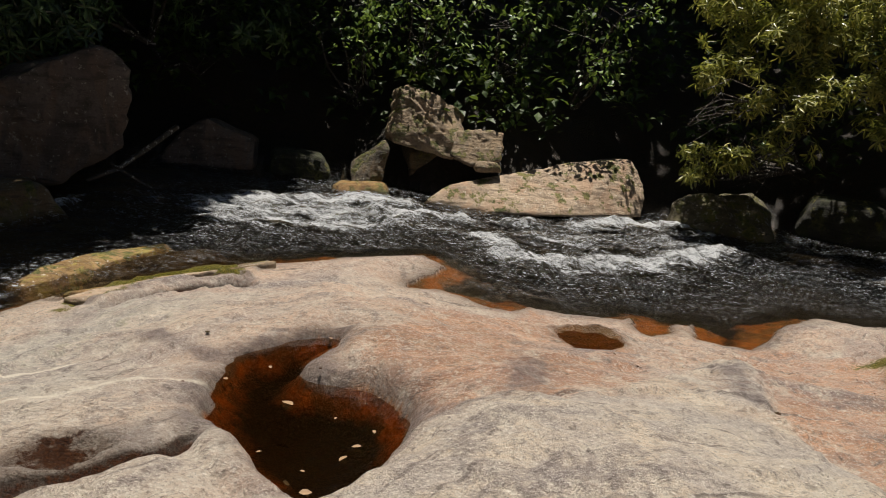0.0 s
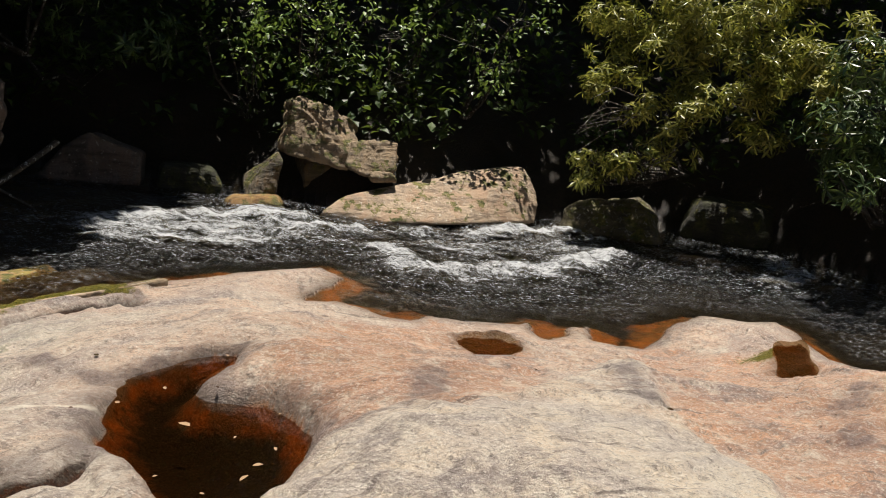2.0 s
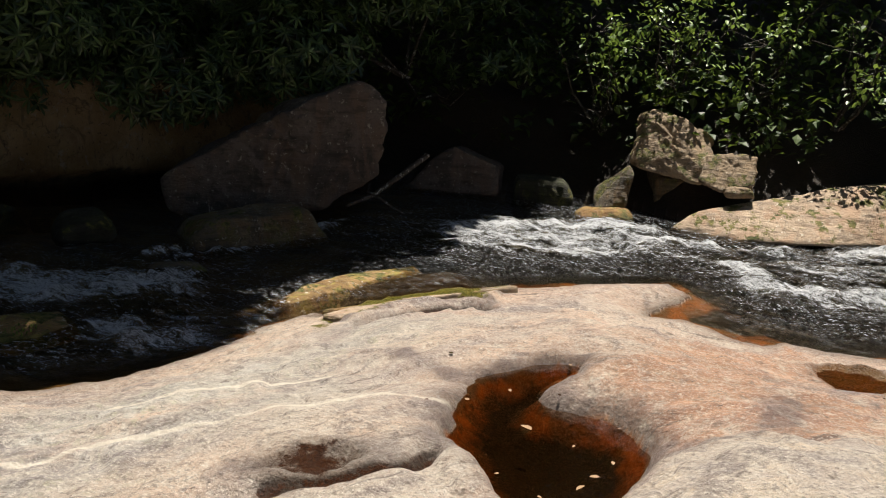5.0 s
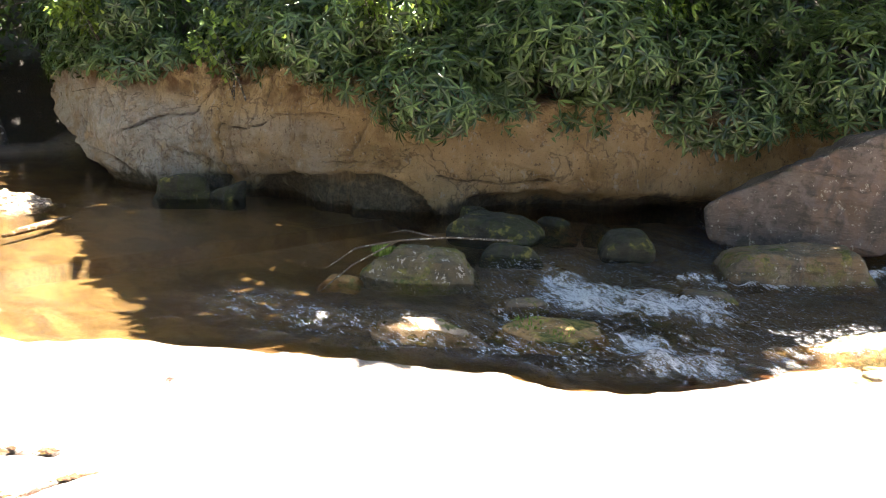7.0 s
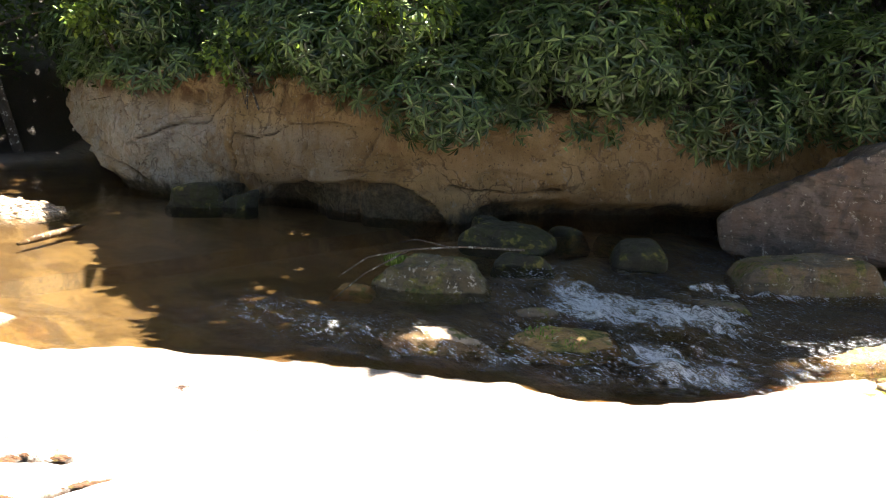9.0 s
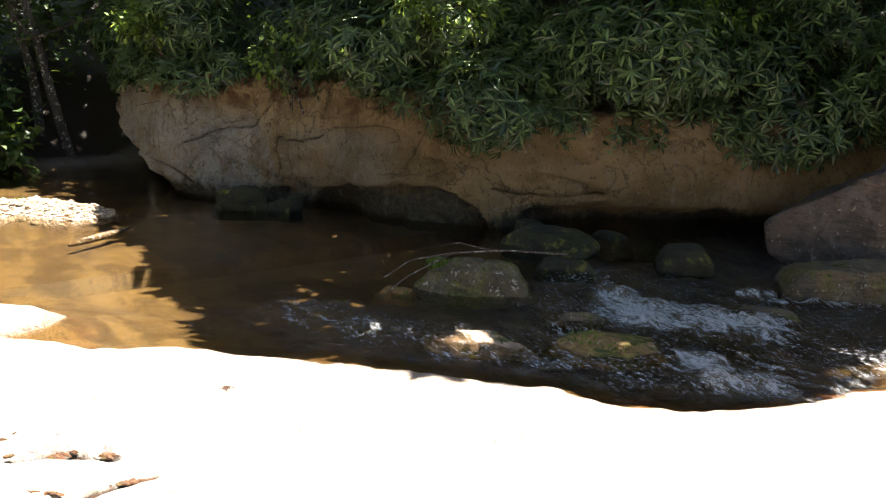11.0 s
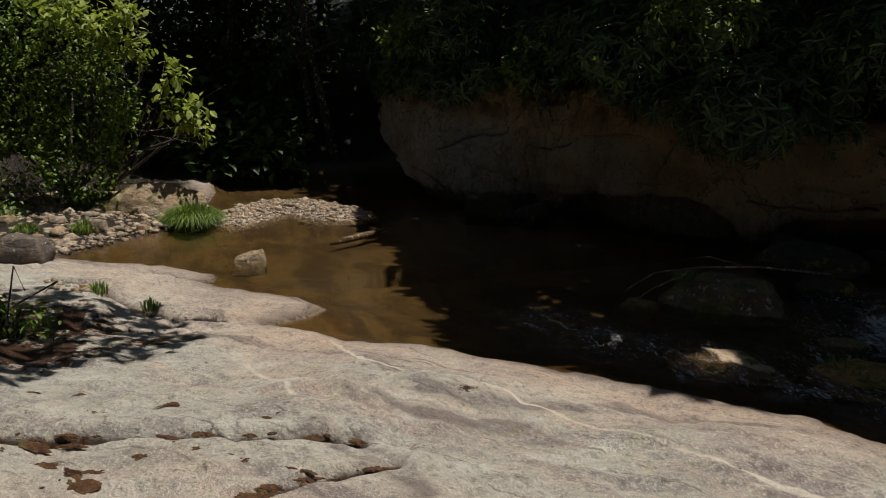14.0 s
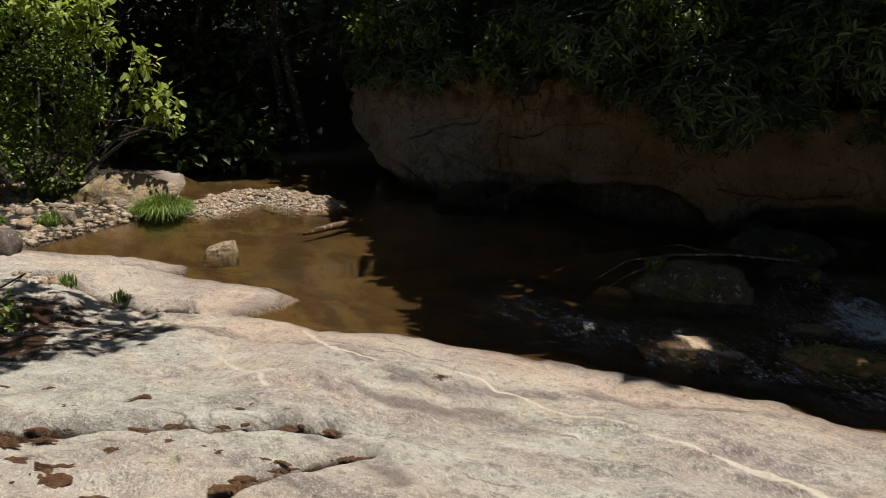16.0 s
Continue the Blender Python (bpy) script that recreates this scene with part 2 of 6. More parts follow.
def water_material(name, tint, ripple, size, still=False, foamy=False):
    n = Nodes(name)
    p = n.place()
    w1, w2 = n.noise(size, p, 3, 0.55, 0.2), n.noise(size * 0.22, p, 4, 0.65, 0.1)
    h = n.math("ADD", w1, n.math("MULTIPLY", w2, 0.4))
    if not still:
        h = n.math("ADD", h, n.math("MULTIPLY", n.noise(size * 0.5, n.place((0.7, 1.3, 1), (0, 0, 0.4)), 5, 0.7, 0.3), 0.6))
        rough_water = n.attr("turbulence")
        h = n.math("MULTIPLY", h, n.math("ADD", n.math("MULTIPLY", rough_water, 1.0), 0.012))
    nor = n.bump(h, 1.0, ripple)
    clear = n.node("BsdfTransparent", Color=tint)
    shine = n.node("BsdfGlossy", Color=(1, 1, 1), Roughness=0.04, Normal=nor)
    s = n.node("MixShader", i0=n.node("Fresnel", IOR=1.33, Normal=nor), i1=clear, i2=shine)
    if foamy:
        foam = n.attr("foam")
        streak = n.noise(0.20, n.place((0.55, 1.5, 1), (0, 0, radians(14))), 6, 0.68, 0.35)
        curd = n.noise(0.05, n.place((0.75, 1.25, 1), (0, 0, 0.3)), 5, 0.72, 0.2)
        spray = n.noise(0.016, p, 3, 0.7)
        level = n.math("ADD", n.math("MULTIPLY", foam, 0.85), n.math("ADD", n.math("MULTIPLY", n.math("SUBTRACT", streak, 0.5), 0.9), n.math("ADD", n.math("MULTIPLY", n.math("SUBTRACT", curd, 0.5), 0.75), n.math("MULTIPLY", n.math("SUBTRACT", spray, 0.5), 0.5))))
        cover = n.math("MULTIPLY", n.range(level, 0.42, 1.02, 0.0, 0.95), n.range(foam, 0.03, 0.22))
        # white flecks: aerated water, with sun glitter on the ripples painted in
        fleck = n.math("ADD", n.noise(0.034, n.place((0.7, 1.5, 1), (0, 0, radians(10))), 3, 0.8, 0.2), n.math("MULTIPLY", n.math("ADD", streak, curd), 0.25))
        bubble_glints = n.math("MULTIPLY", n.range(fleck, 0.93, 1.03, 0, 0.85), n.range(rough_water, 0.2, 0.5))
        cover = n.math("MAXIMUM", cover, bubble_glints)
        white = n.node("BsdfPrincipled", Base_Color=(0.60, 0.62, 0.64), Roughness=0.5, Normal=n.bump(n.math("ADD", curd, n.math("MULTIPLY", spray, 0.4)), 0.8, 0.05))
        s = n.node("MixShader", i0=cover, i1=s, i2=white)
    n.t.links.new(s, n.out.inputs[0])
    return n.m


def ground_material():
    n = Nodes("slab_rock")
    p = n.place()
    # coordinates along and across the grain of the rock, which follows the shore
    band_p = n.node("CombineXYZ", X=n.math("MULTIPLY", n.attr("along"), 0.30), Y=n.attr("across"), Z=0.0)
    line_p = n.node("CombineXYZ", X=n.math("MULTIPLY", n.attr("along"), 0.14), Y=n.math("MULTIPLY", n.attr("across"), 1.6), Z=3.0)
    big, mid = n.noise(1.1, p, 4, 0.6, 0.2), n.noise(0.5, band_p, 4, 0.6, 0.15)
    fine, grain = n.noise(0.05, p, 6, 0.74), n.noise(0.014, p, 4, 0.8)
    cloud = n.noise(0.32, n.place((0.8, 1.15, 1), (0, 0, 0.5)), 6, 0.66, 0.2)
    ragged = n.math("MULTIPLY", n.math("SUBTRACT", fine, 0.5), 0.35)
    c = n.mix(n.range(n.math("ADD", mid, ragged), 0.30, 0.66), (0.585, 0.495, 0.445), (0.77, 0.62, 0.505))
    c = n.mix(n.range(n.math("ADD", big, ragged), 0.50, 0.72, 0, 0.6), c, (0.77, 0.71, 0.62))
    # pale fine-grained sheet and salmon sheets, each with a worn edge
    sheet = n.range(n.math("ADD", n.attr("pale"), ragged), 0.38, 0.62)
    c = n.mix(n.math("MULTIPLY", sheet, 0.8), c, n.mix(n.range(cloud, 0.3, 0.7), (0.64, 0.585, 0.54), (0.84, 0.745, 0.62)))
    salmon = n.math("MULTIPLY", n.range(n.math("ADD", n.attr("pink"), ragged), 0.30, 0.75), n.range(cloud, 0.2, 0.7, 0.45, 1.0))
    c = n.mix(n.math("MULTIPLY", salmon, 0.9), c, n.mix(n.range(n.math("ADD", cloud, ragged), 0.35, 0.7), (0.58, 0.325, 0.215), (0.77, 0.50, 0.345)))
    rust_n = n.math("ADD", n.noise(0.30, band_p, 6, 0.68, 0.2), ragged)
    rust = n.math("MULTIPLY", n.attr("rust"), n.range(rust_n, 0.36, 0.62))
    c = n.mix(n.math("MULTIPLY", rust, 0.75), c, n.mix(n.range(fine, 0.40, 0.58), (0.45, 0.235, 0.135), (0.56, 0.36, 0.235)))
    # olive film and small crusts of lichen
    film = n.math("MULTIPLY", n.attr("lichen"), n.range(n.math("ADD", n.noise(0.6, band_p, 5, 0.66, 0.3), n.math("MULTIPLY", ragged, 1.6)), 0.22, 0.55))
    c = n.mix(n.math("MULTIPLY", film, 0.85), c, n.mix(n.range(grain, 0.35, 0.65), (0.545, 0.555, 0.515), (0.735, 0.75, 0.70)))
    crust = n.math("MULTIPLY", n.range(n.noise(0.10, n.place((1, 1, 1), (0, 0, 0.6)), 5, 0.7), 0.63, 0.68), n.attr("lichen"))
    c = n.mix(n.math("MULTIPLY", crust, 0.75), c, n.mix(n.range(big, 0.4, 0.6), (0.58, 0.57, 0.40), (0.68, 0.66, 0.56)))
    bands = n.noise(0.34, n.place((1.25, 0.6, 1), (0, 0, 0.15)), 6, 0.68, 0.25)
    c = n.mix(n.math("MULTIPLY", n.attr("lichen"), n.range(bands, 0.56, 0.76, 0, 0.7)), c, (0.40, 0.37, 0.36))
    c = n.mix(n.math("MULTIPLY", n.attr("lichen"), n.range(bands, 0.42, 0.24, 0, 0.65)), c, (0.85, 0.85, 0.80))
    # faint laminae and mauve stains along the grain
    c = n.mix(n.range(n.noise(0.13, line_p, 3, 0.6, 0.2), 0.62, 0.85, 0, 0.38), c, (0.78, 0.715, 0.62))
    streak = n.math("ADD", n.noise(0.5, n.node("CombineXYZ", X=n.math("MULTIPLY", n.attr("along"), 0.28), Y=n.attr("across"), Z=9.0), 4, 0.6, 0.3), n.math("MULTIPLY", ragged, 0.8))
    c = n.mix(n.range(streak, 0.62, 0.84, 0, 0.72), c, n.mix(n.range(grain, 0.35, 0.65), (0.30, 0.26, 0.26), (0.42, 0.37, 0.365)))
    c = n.mix(n.range(n.noise(0.10, n.node("CombineXYZ", X=n.math("MULTIPLY", n.attr("along"), 0.12), Y=n.math("MULTIPLY", n.attr("across"), 1.5), Z=5.0), 5, 0.6, 0.25), 0.72, 0.84, 0, 0.7), c, (0.25, 0.205, 0.185))
    blotch = n.noise(0.20, n.place((1.1, 0.8, 1), (0, 0, 1.1)), 7, 0.72, 0.2)
    c = n.mix(n.range(blotch, 0.60, 0.80, 0, 0.55), c, (0.35, 0.305, 0.29))
    c = n.mix(n.range(blotch, 0.40, 0.22, 0, 0.55), c, (0.82, 0.755, 0.655))
    # grain: dark flecks and pale feldspar, its sun sparkle painted as white specks
    c = n.mix(n.range(fine, 0.58, 0.80, 0, 0.65), c, (0.30, 0.255, 0.225))
    c = n.mix(n.range(fine, 0.40, 0.20, 0, 0.65), c, (0.84, 0.78, 0.70))
    c = n.mix(n.range(grain, 0.58, 0.78, 0, 0.55), c, (0.22, 0.185, 0.16))
    c = n.mix(n.range(n.noise(0.018, n.place((0.8, 1.3, 1), (0, 0, 0.7)), 3, 0.75), 0.58, 0.74, 0, 0.58), c, (0.92, 0.87, 0.79))
    # mauve stains, and shade painted round the left hollows
    stain = n.math("MULTIPLY", n.range(n.attr("stain"), 0.12, 0.55), n.range(n.math("ADD", n.noise(0.25, band_p, 6, 0.7, 0.2), ragged), 0.28, 0.60, 0.12, 1.0))
    c = n.mix(n.math("MULTIPLY", stain, 0.64), c, n.mix(n.range(grain, 0.35, 0.65), (0.20, 0.165, 0.165), (0.315, 0.265, 0.26)))
    vein = n.range(n.math("ADD", n.attr("vein"), n.math("MULTIPLY", fine, 0.55)), 0.62, 0.95)
    c = n.mix(n.math("MULTIPLY", vein, 0.9), c, (0.90, 0.84, 0.74))
    c = n.mix(n.range(n.math("ADD", n.attr("cracked"), ragged), 0.35, 0.7, 0, 0.85), c, (0.07, 0.055, 0.045))
    c = n.mix(n.math("MULTIPLY", n.attr("damp"), 0.75), c, n.mix(n.range(fine, 0.3, 0.7), (0.075, 0.055, 0.04), (0.15, 0.105, 0.075)))
    moss = n.range(n.math("ADD", n.attr("moss"), n.math("MULTIPLY", fine, 0.7)), 0.85, 1.0)
    c = n.mix(moss, c, n.mix(n.range(grain, 0.3, 0.7), (0.12, 0.125, 0.02), (0.36, 0.31, 0.06)))
    dirt = n.range(n.math("ADD", n.attr("dirt"), n.math("MULTIPLY", n.noise(0.09, p, 6, 0.75), 0.9)), 0.88, 1.02)
    c = n.mix(dirt, c, n.mix(n.range(grain, 0.3, 0.7), (0.055, 0.026, 0.014), (0.17, 0.085, 0.045)))
    c = n.node("Gamma", Color=c, Gamma=1.35)
    # stream bed: rust near the edge, darker silt deeper, sand in the pool
    silt = n.range(n.math("ADD", n.attr("depth"), n.math("MULTIPLY", n.noise(0.3, p, 5, 0.7), 0.5)), 0.45, 0.95)
    bed = n.mix(silt, n.mix(n.range(n.noise(0.22, p, 4, 0.6), 0.4, 0.6), (0.42, 0.14, 0.022), (0.22, 0.095, 0.025)), (0.020, 0.014, 0.008))
    bed = n.mix(n.attr("sand"), bed, n.mix(n.range(n.noise(0.5, n.place((0.6, 1.2, 1), (0, 0, 0.5)), 5, 0.65, 0.8), 0.35, 0.65), (0.105, 0.064, 0.024), (0.215, 0.142, 0.055)))
    bed = n.mix(n.range(fine, 0.55, 0.75, 0, 0.5), bed, (0.03, 0.022, 0.012))
    c = n.mix(n.attr("drowned"), c, bed)
    # soil, near black: the wooded bank's shade is put into its colour
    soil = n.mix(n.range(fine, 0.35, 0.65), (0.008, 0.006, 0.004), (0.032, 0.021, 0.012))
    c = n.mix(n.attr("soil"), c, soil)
    h = n.math("ADD", n.math("MULTIPLY", n.math("ADD", mid, cloud), 0.4), n.math("ADD", n.math("MULTIPLY", fine, 0.75), n.math("MULTIPLY", grain, 0.4)))
    rough = n.node("Mix", 0, i0=n.attr("damp"), i2=n.range(grain, 0.3, 0.7, 0.6, 0.36), i3=0.22)
    return n.done(c, rough, n.bump(h, 0.9, 0.045), 0.5)


GROUND = ground_material()
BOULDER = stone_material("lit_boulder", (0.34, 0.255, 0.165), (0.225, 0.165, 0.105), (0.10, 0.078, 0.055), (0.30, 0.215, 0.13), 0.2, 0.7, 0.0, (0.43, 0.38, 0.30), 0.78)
SLABSTONE = stone_material("cream_slab", (0.47, 0.36, 0.255), (0.34, 0.255, 0.18), (0.17, 0.13, 0.095), (0.37, 0.25, 0.165), 0.1, 0.8, 0.0, (0.6, 0.55, 0.45), 0.76)
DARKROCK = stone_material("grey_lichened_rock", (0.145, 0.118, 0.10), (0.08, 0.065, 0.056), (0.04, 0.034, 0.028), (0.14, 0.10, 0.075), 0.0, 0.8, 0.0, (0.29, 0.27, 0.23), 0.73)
MOSSROCK = stone_material("mossy_rock", (0.20, 0.155, 0.10), (0.10, 0.08, 0.055), (0.035, 0.03, 0.022), (0.15, 0.10, 0.05), 0.3, 0.6, 0.2, (0.36, 0.34, 0.29), 0.74)
# darker copy of MOSSROCK: the shade of pool and bank is in its colour
SHADE_MOSSROCK = stone_material("shade_dark_moss_rock", (0.046, 0.043, 0.028), (0.028, 0.027, 0.017), (0.012, 0.012, 0.008), (0.032, 0.036, 0.012), 0.06, 0.5, 0.1, (0.16, 0.155, 0.13), 0.84)
def cliff_material():
    n = Nodes("ochre_cliff")
    p = n.place()
    big, mid = n.noise(0.9, p, 5, 0.6, 0.3), n.noise(0.3, n.place((1, 1, 0.6)), 6, 0.7, 0.3)
    fine, grain = n.noise(0.06, p, 6, 0.75), n.noise(0.014, p, 4, 0.7)
    c = n.mix(n.range(big, 0.3, 0.7), (0.33, 0.225, 0.10), (0.48, 0.35, 0.185))
    grey = n.math("MULTIPLY", n.attr("grey"), n.range(mid, 0.2, 0.6, 0.45, 1.0))
    c = n.mix(grey, c, n.mix(n.range(n.math("ADD", mid, n.math("MULTIPLY", fine, 0.5)), 0.5, 1.0), (0.25, 0.24, 0.215), (0.44, 0.43, 0.395)))
    c = n.mix(n.range(mid, 0.60, 0.82, 0, 0.55), c, (0.25, 0.15, 0.07))
    drip = n.noise(0.14, n.place((1.3, 1.3, 0.15)), 5, 0.7, 0.15)
    c = n.mix(n.range(drip, 0.66, 0.86, 0, 0.55), c, (0.12, 0.10, 0.075))
    c = n.mix(n.range(n.noise(0.045, n.place((1, 1, 0.7)), 4, 0.7), 0.74, 0.80, 0, 0.75), c, (0.10, 0.075, 0.05))
    c = n.mix(n.range(n.noise(0.1, n.place((1, 0.8, 0.6), (0.3, 0, 0)), 6, 0.8), 0.68, 0.74, 0, 0.6), c, (0.46, 0.42, 0.34))
    c = n.mix(n.math("MULTIPLY", n.attr("roots"), n.range(mid, 0.35, 0.6)), c, (0.13, 0.065, 0.03))
    c = n.mix(n.range(n.math("ADD", n.attr("crack"), n.math("MULTIPLY", n.math("SUBTRACT", fine, 0.5), 0.5)), 0.3, 0.9, 0, 0.8), c, (0.055, 0.042, 0.03))
    # wet foot of the wall; the arch hollow's shade is painted in with it
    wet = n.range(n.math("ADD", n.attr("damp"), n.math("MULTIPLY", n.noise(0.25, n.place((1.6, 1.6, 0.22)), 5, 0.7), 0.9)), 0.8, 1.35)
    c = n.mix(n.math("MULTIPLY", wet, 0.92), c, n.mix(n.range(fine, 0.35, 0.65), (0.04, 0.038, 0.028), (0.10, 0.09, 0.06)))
    rift = n.range(n.math("ABSOLUTE", n.math("SUBTRACT", n.noise(0.8, n.place((1, 1, 1.2), (0.4, 0.2, 0)), 4, 0.55, 0.3), 0.5)), 0.0, 0.03, 1, 0)
    c = n.mix(n.math("MULTIPLY", rift, n.range(big, 0.35, 0.6, 0.1, 0.6)), c, (0.07, 0.052, 0.036))
    c = n.mix(n.range(grain, 0.55, 0.8, 0, 0.35), c, (0.11, 0.085, 0.06))
    h = n.math("ADD", n.math("MULTIPLY", mid, 0.9), n.math("ADD", n.math("MULTIPLY", fine, 0.7), n.math("SUBTRACT", n.math("MULTIPLY", grain, 0.2), n.math("MULTIPLY", rift, 0.3))))
    return n.done(c, 0.85, n.bump(h, 1.0, 0.12), 0.3)


CLIFFROCK = cliff_material()
POOLROCK = stone_material("lichened_pool_rock", (0.15, 0.125, 0.075), (0.085, 0.07, 0.04), (0.035, 0.03, 0.02), (0.10, 0.09, 0.03), 0.10, 0.6, 0.1, (0.34, 0.325, 0.29), 0.69)
MOSSLEDGE = stone_material("mossy_amber_ledge", (0.36, 0.23, 0.10), (0.23, 0.14, 0.05), (0.08, 0.048, 0.022), (0.28, 0.22, 0.05), 0.22, 0.45, 0.3, (0.50, 0.46, 0.38), 0.74)
MOSSPAD = stone_material("dried_moss", (0.17, 0.075, 0.028), (0.10, 0.044, 0.017), (0.03, 0.016, 0.009), (0.15, 0.11, 0.03), 0.0, 0.15, 0.0, (0.2, 0.11, 0.05), 0.8)
AMBER = stone_material("amber_wet_rock", (0.34, 0.20, 0.07), (0.22, 0.12, 0.04), (0.09, 0.05, 0.02), (0.30, 0.2, 0.06), 0.35, 0.5, 0.4, (0.3, 0.22, 0.1), 0.8)
PEBBLE = stone_material("bleached_cobble", (0.62, 0.51, 0.38), (0.42, 0.34, 0.25), (0.14, 0.11, 0.085), (0.44, 0.30, 0.18), 0.0, 0.5, 0.0, (0.5, 0.45, 0.38), 0.8, True)
WATER = water_material("stream_water", (0.80, 0.74, 0.61), 0.11, 0.15, foamy=True)
PUDDLE = water_material("puddle_water", (0.60, 0.44, 0.27), 0.002, 0.15, still=True)
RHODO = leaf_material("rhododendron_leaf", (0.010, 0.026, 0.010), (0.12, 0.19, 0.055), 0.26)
# the RHODO leaf again, with sunlight put into a brighter olive colour
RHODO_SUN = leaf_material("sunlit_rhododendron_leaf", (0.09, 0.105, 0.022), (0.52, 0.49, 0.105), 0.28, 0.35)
BROAD = leaf_material("broad_leaf", (0.05, 0.10, 0.018), (0.27, 0.39, 0.065), 0.4, 0.5)
WOODLEAF = leaf_material("woodland_leaf", (0.045, 0.095, 0.022), (0.27, 0.39, 0.09), 0.35, 0.35)
MAPLE = leaf_material("maple_leaf", (0.15, 0.21, 0.03), (0.43, 0.49, 0.10), 0.45, 0.5)
CANOPY = leaf_material("canopy_leaf", (0.03, 0.06, 0.015), (0.08, 0.13, 0.03), 0.45, 0.35)
GRASS = leaf_material("grass_blade", (0.07, 0.13, 0.02), (0.24, 0.34, 0.07), 0.5, 0.35)
DRY = leaf_material("dry_leaf", (0.16, 0.07, 0.03), (0.5, 0.36, 0.2), 0.6, 0.15)
DARKBARK = stone_material("dark_bark", (0.085, 0.068, 0.052), (0.055, 0.043, 0.033), (0.025, 0.02, 0.015), (0.09, 0.085, 0.075), 0.0, 0.15)
WETWOOD = stone_material("wet_driftwood", (0.20, 0.125, 0.07), (0.12, 0.07, 0.038), (0.05, 0.03, 0.018), (0.24, 0.17, 0.10), 0.0, 0.25, 0.5)
BARK = stone_material("grey_bark", (0.13, 0.105, 0.085), (0.085, 0.066, 0.05), (0.05, 0.04, 0.03), (0.2, 0.19, 0.17), 0.0, 0.15)


# ---- building helpers ----
def mesh_of(name, verts, faces, material, smooth=True):
    me = bpy.data.meshes.new(name)
    me.from_pydata([tuple(v) for v in verts], [], [tuple(f) for f in faces])
    me.materials.append(material)
    if smooth:
        me.polygons.foreach_set("use_smooth", [True] * len(me.polygons))
    return me


def grid_mesh(name, X, Y, Z, material):
    ny, nx = X.shape
    i = np.arange(nx * ny).reshape(ny, nx)
    quads = np.stack([i[:-1, :-1], i[:-1, 1:], i[1:, 1:], i[1:, :-1]], -1).reshape(-1, 4)
    me = bpy.data.meshes.new(name)
    me.vertices.add(nx * ny)
    me.vertices.foreach_set("co", np.stack([X, Y, Z], -1).ravel())
    me.loops.add(quads.size)
    me.loops.foreach_set("vertex_index", quads.ravel())
    me.polygons.add(len(quads))
    me.polygons.foreach_set("loop_start", np.arange(len(quads)) * 4)
    me.polygons.foreach_set("use_smooth", np.ones(len(quads), bool))
    me.update(calc_edges=True)
    me.materials.append(material)
    return me


def tri_mesh(name, verts, tris, material, smooth=False):
    verts, tris = np.asarray(verts, float), np.asarray(tris, int)
    me = bpy.data.meshes.new(name)
    me.vertices.add(len(verts))
    me.vertices.foreach_set("co", verts.ravel())
    me.loops.add(tris.size)
    me.loops.foreach_set("vertex_index", tris.ravel())
    me.polygons.add(len(tris))
    me.polygons.foreach_set("loop_start", np.arange(len(tris)) * 3)
    me.polygons.foreach_set("use_smooth", np.full(len(tris), smooth))
    me.update(calc_edges=True)
    me.materials.append(material)
    return me


def mask(me, name, values):
    me.attributes.new(name, "FLOAT", "POINT").data.foreach_set("value", np.asarray(values, float).ravel())


def part(name, me, parent, label=""):
    ob = new(name, me)
    ob.parent = parent
    return tagged(ob, label)


def empty(name, at, label, category, group=""):
    ob = new(name)
    ob.empty_display_size = 0.2
    ob.location = at
    return tagged(ob, label, category, group)


def tube(points, radii, sides=6):
    """Vertices and faces of a bent, tapering stem."""
    verts, faces = [], []
    for k, (p, r) in enumerate(zip(points, radii)):
        p = Vector(p)
        a = Vector(points[min(k + 1, len(points) - 1)]) - Vector(points[max(k - 1, 0)])
        q = a.to_track_quat("Z", "Y")
        for s in range(sides):
            w = 2 * math.pi * s / sides
            verts.append(p + q @ Vector((math.cos(w) * r, math.sin(w) * r, 0)))
    for k in range(len(points) - 1):
        for s in range(sides):
            b, c = k * sides + s, k * sides + (s + 1) % sides
            faces.append((b, c, c + sides, b + sides))
    return verts, faces


def tubes(name, stems, material, sides=6):
    verts, faces = [], []
    for points, radii in stems:
        v, f = tube(points, radii, sides)
        faces += [tuple(i + len(verts) for i in q) for q in f]
        verts += v
    return mesh_of(name, verts, faces, material)


SPHERES = {}


def sphere(level):
    if level not in SPHERES:
        bm = bmesh.new()
        bmesh.ops.create_icosphere(bm, subdivisions=level, radius=1)
        bm.verts.ensure_lookup_table()
        SPHERES[level] = (np.array([v.co[:] for v in bm.verts]), np.array([[v.index for v in f.verts] for f in bm.faces]))
        bm.free()
    return SPHERES[level]


def hull_planes(corners):
    bm = bmesh.new()
    for c in corners:
        bm.verts.new(c)
    bmesh.ops.convex_hull(bm, input=bm.verts)
    mid = np.mean(np.array(corners, float), 0)
    n, h = [], []
    for f in bm.faces:
        f.normal_update()
        k = float(f.normal.dot(Vector(f.verts[0].co) - Vector(mid)))
        s = 1 if k > 0 else -1
        n.append(np.array(f.normal) * s)
        h.append(max(abs(k), 0.02))
    bm.free()
    return mid, np.array(n), np.array(h)


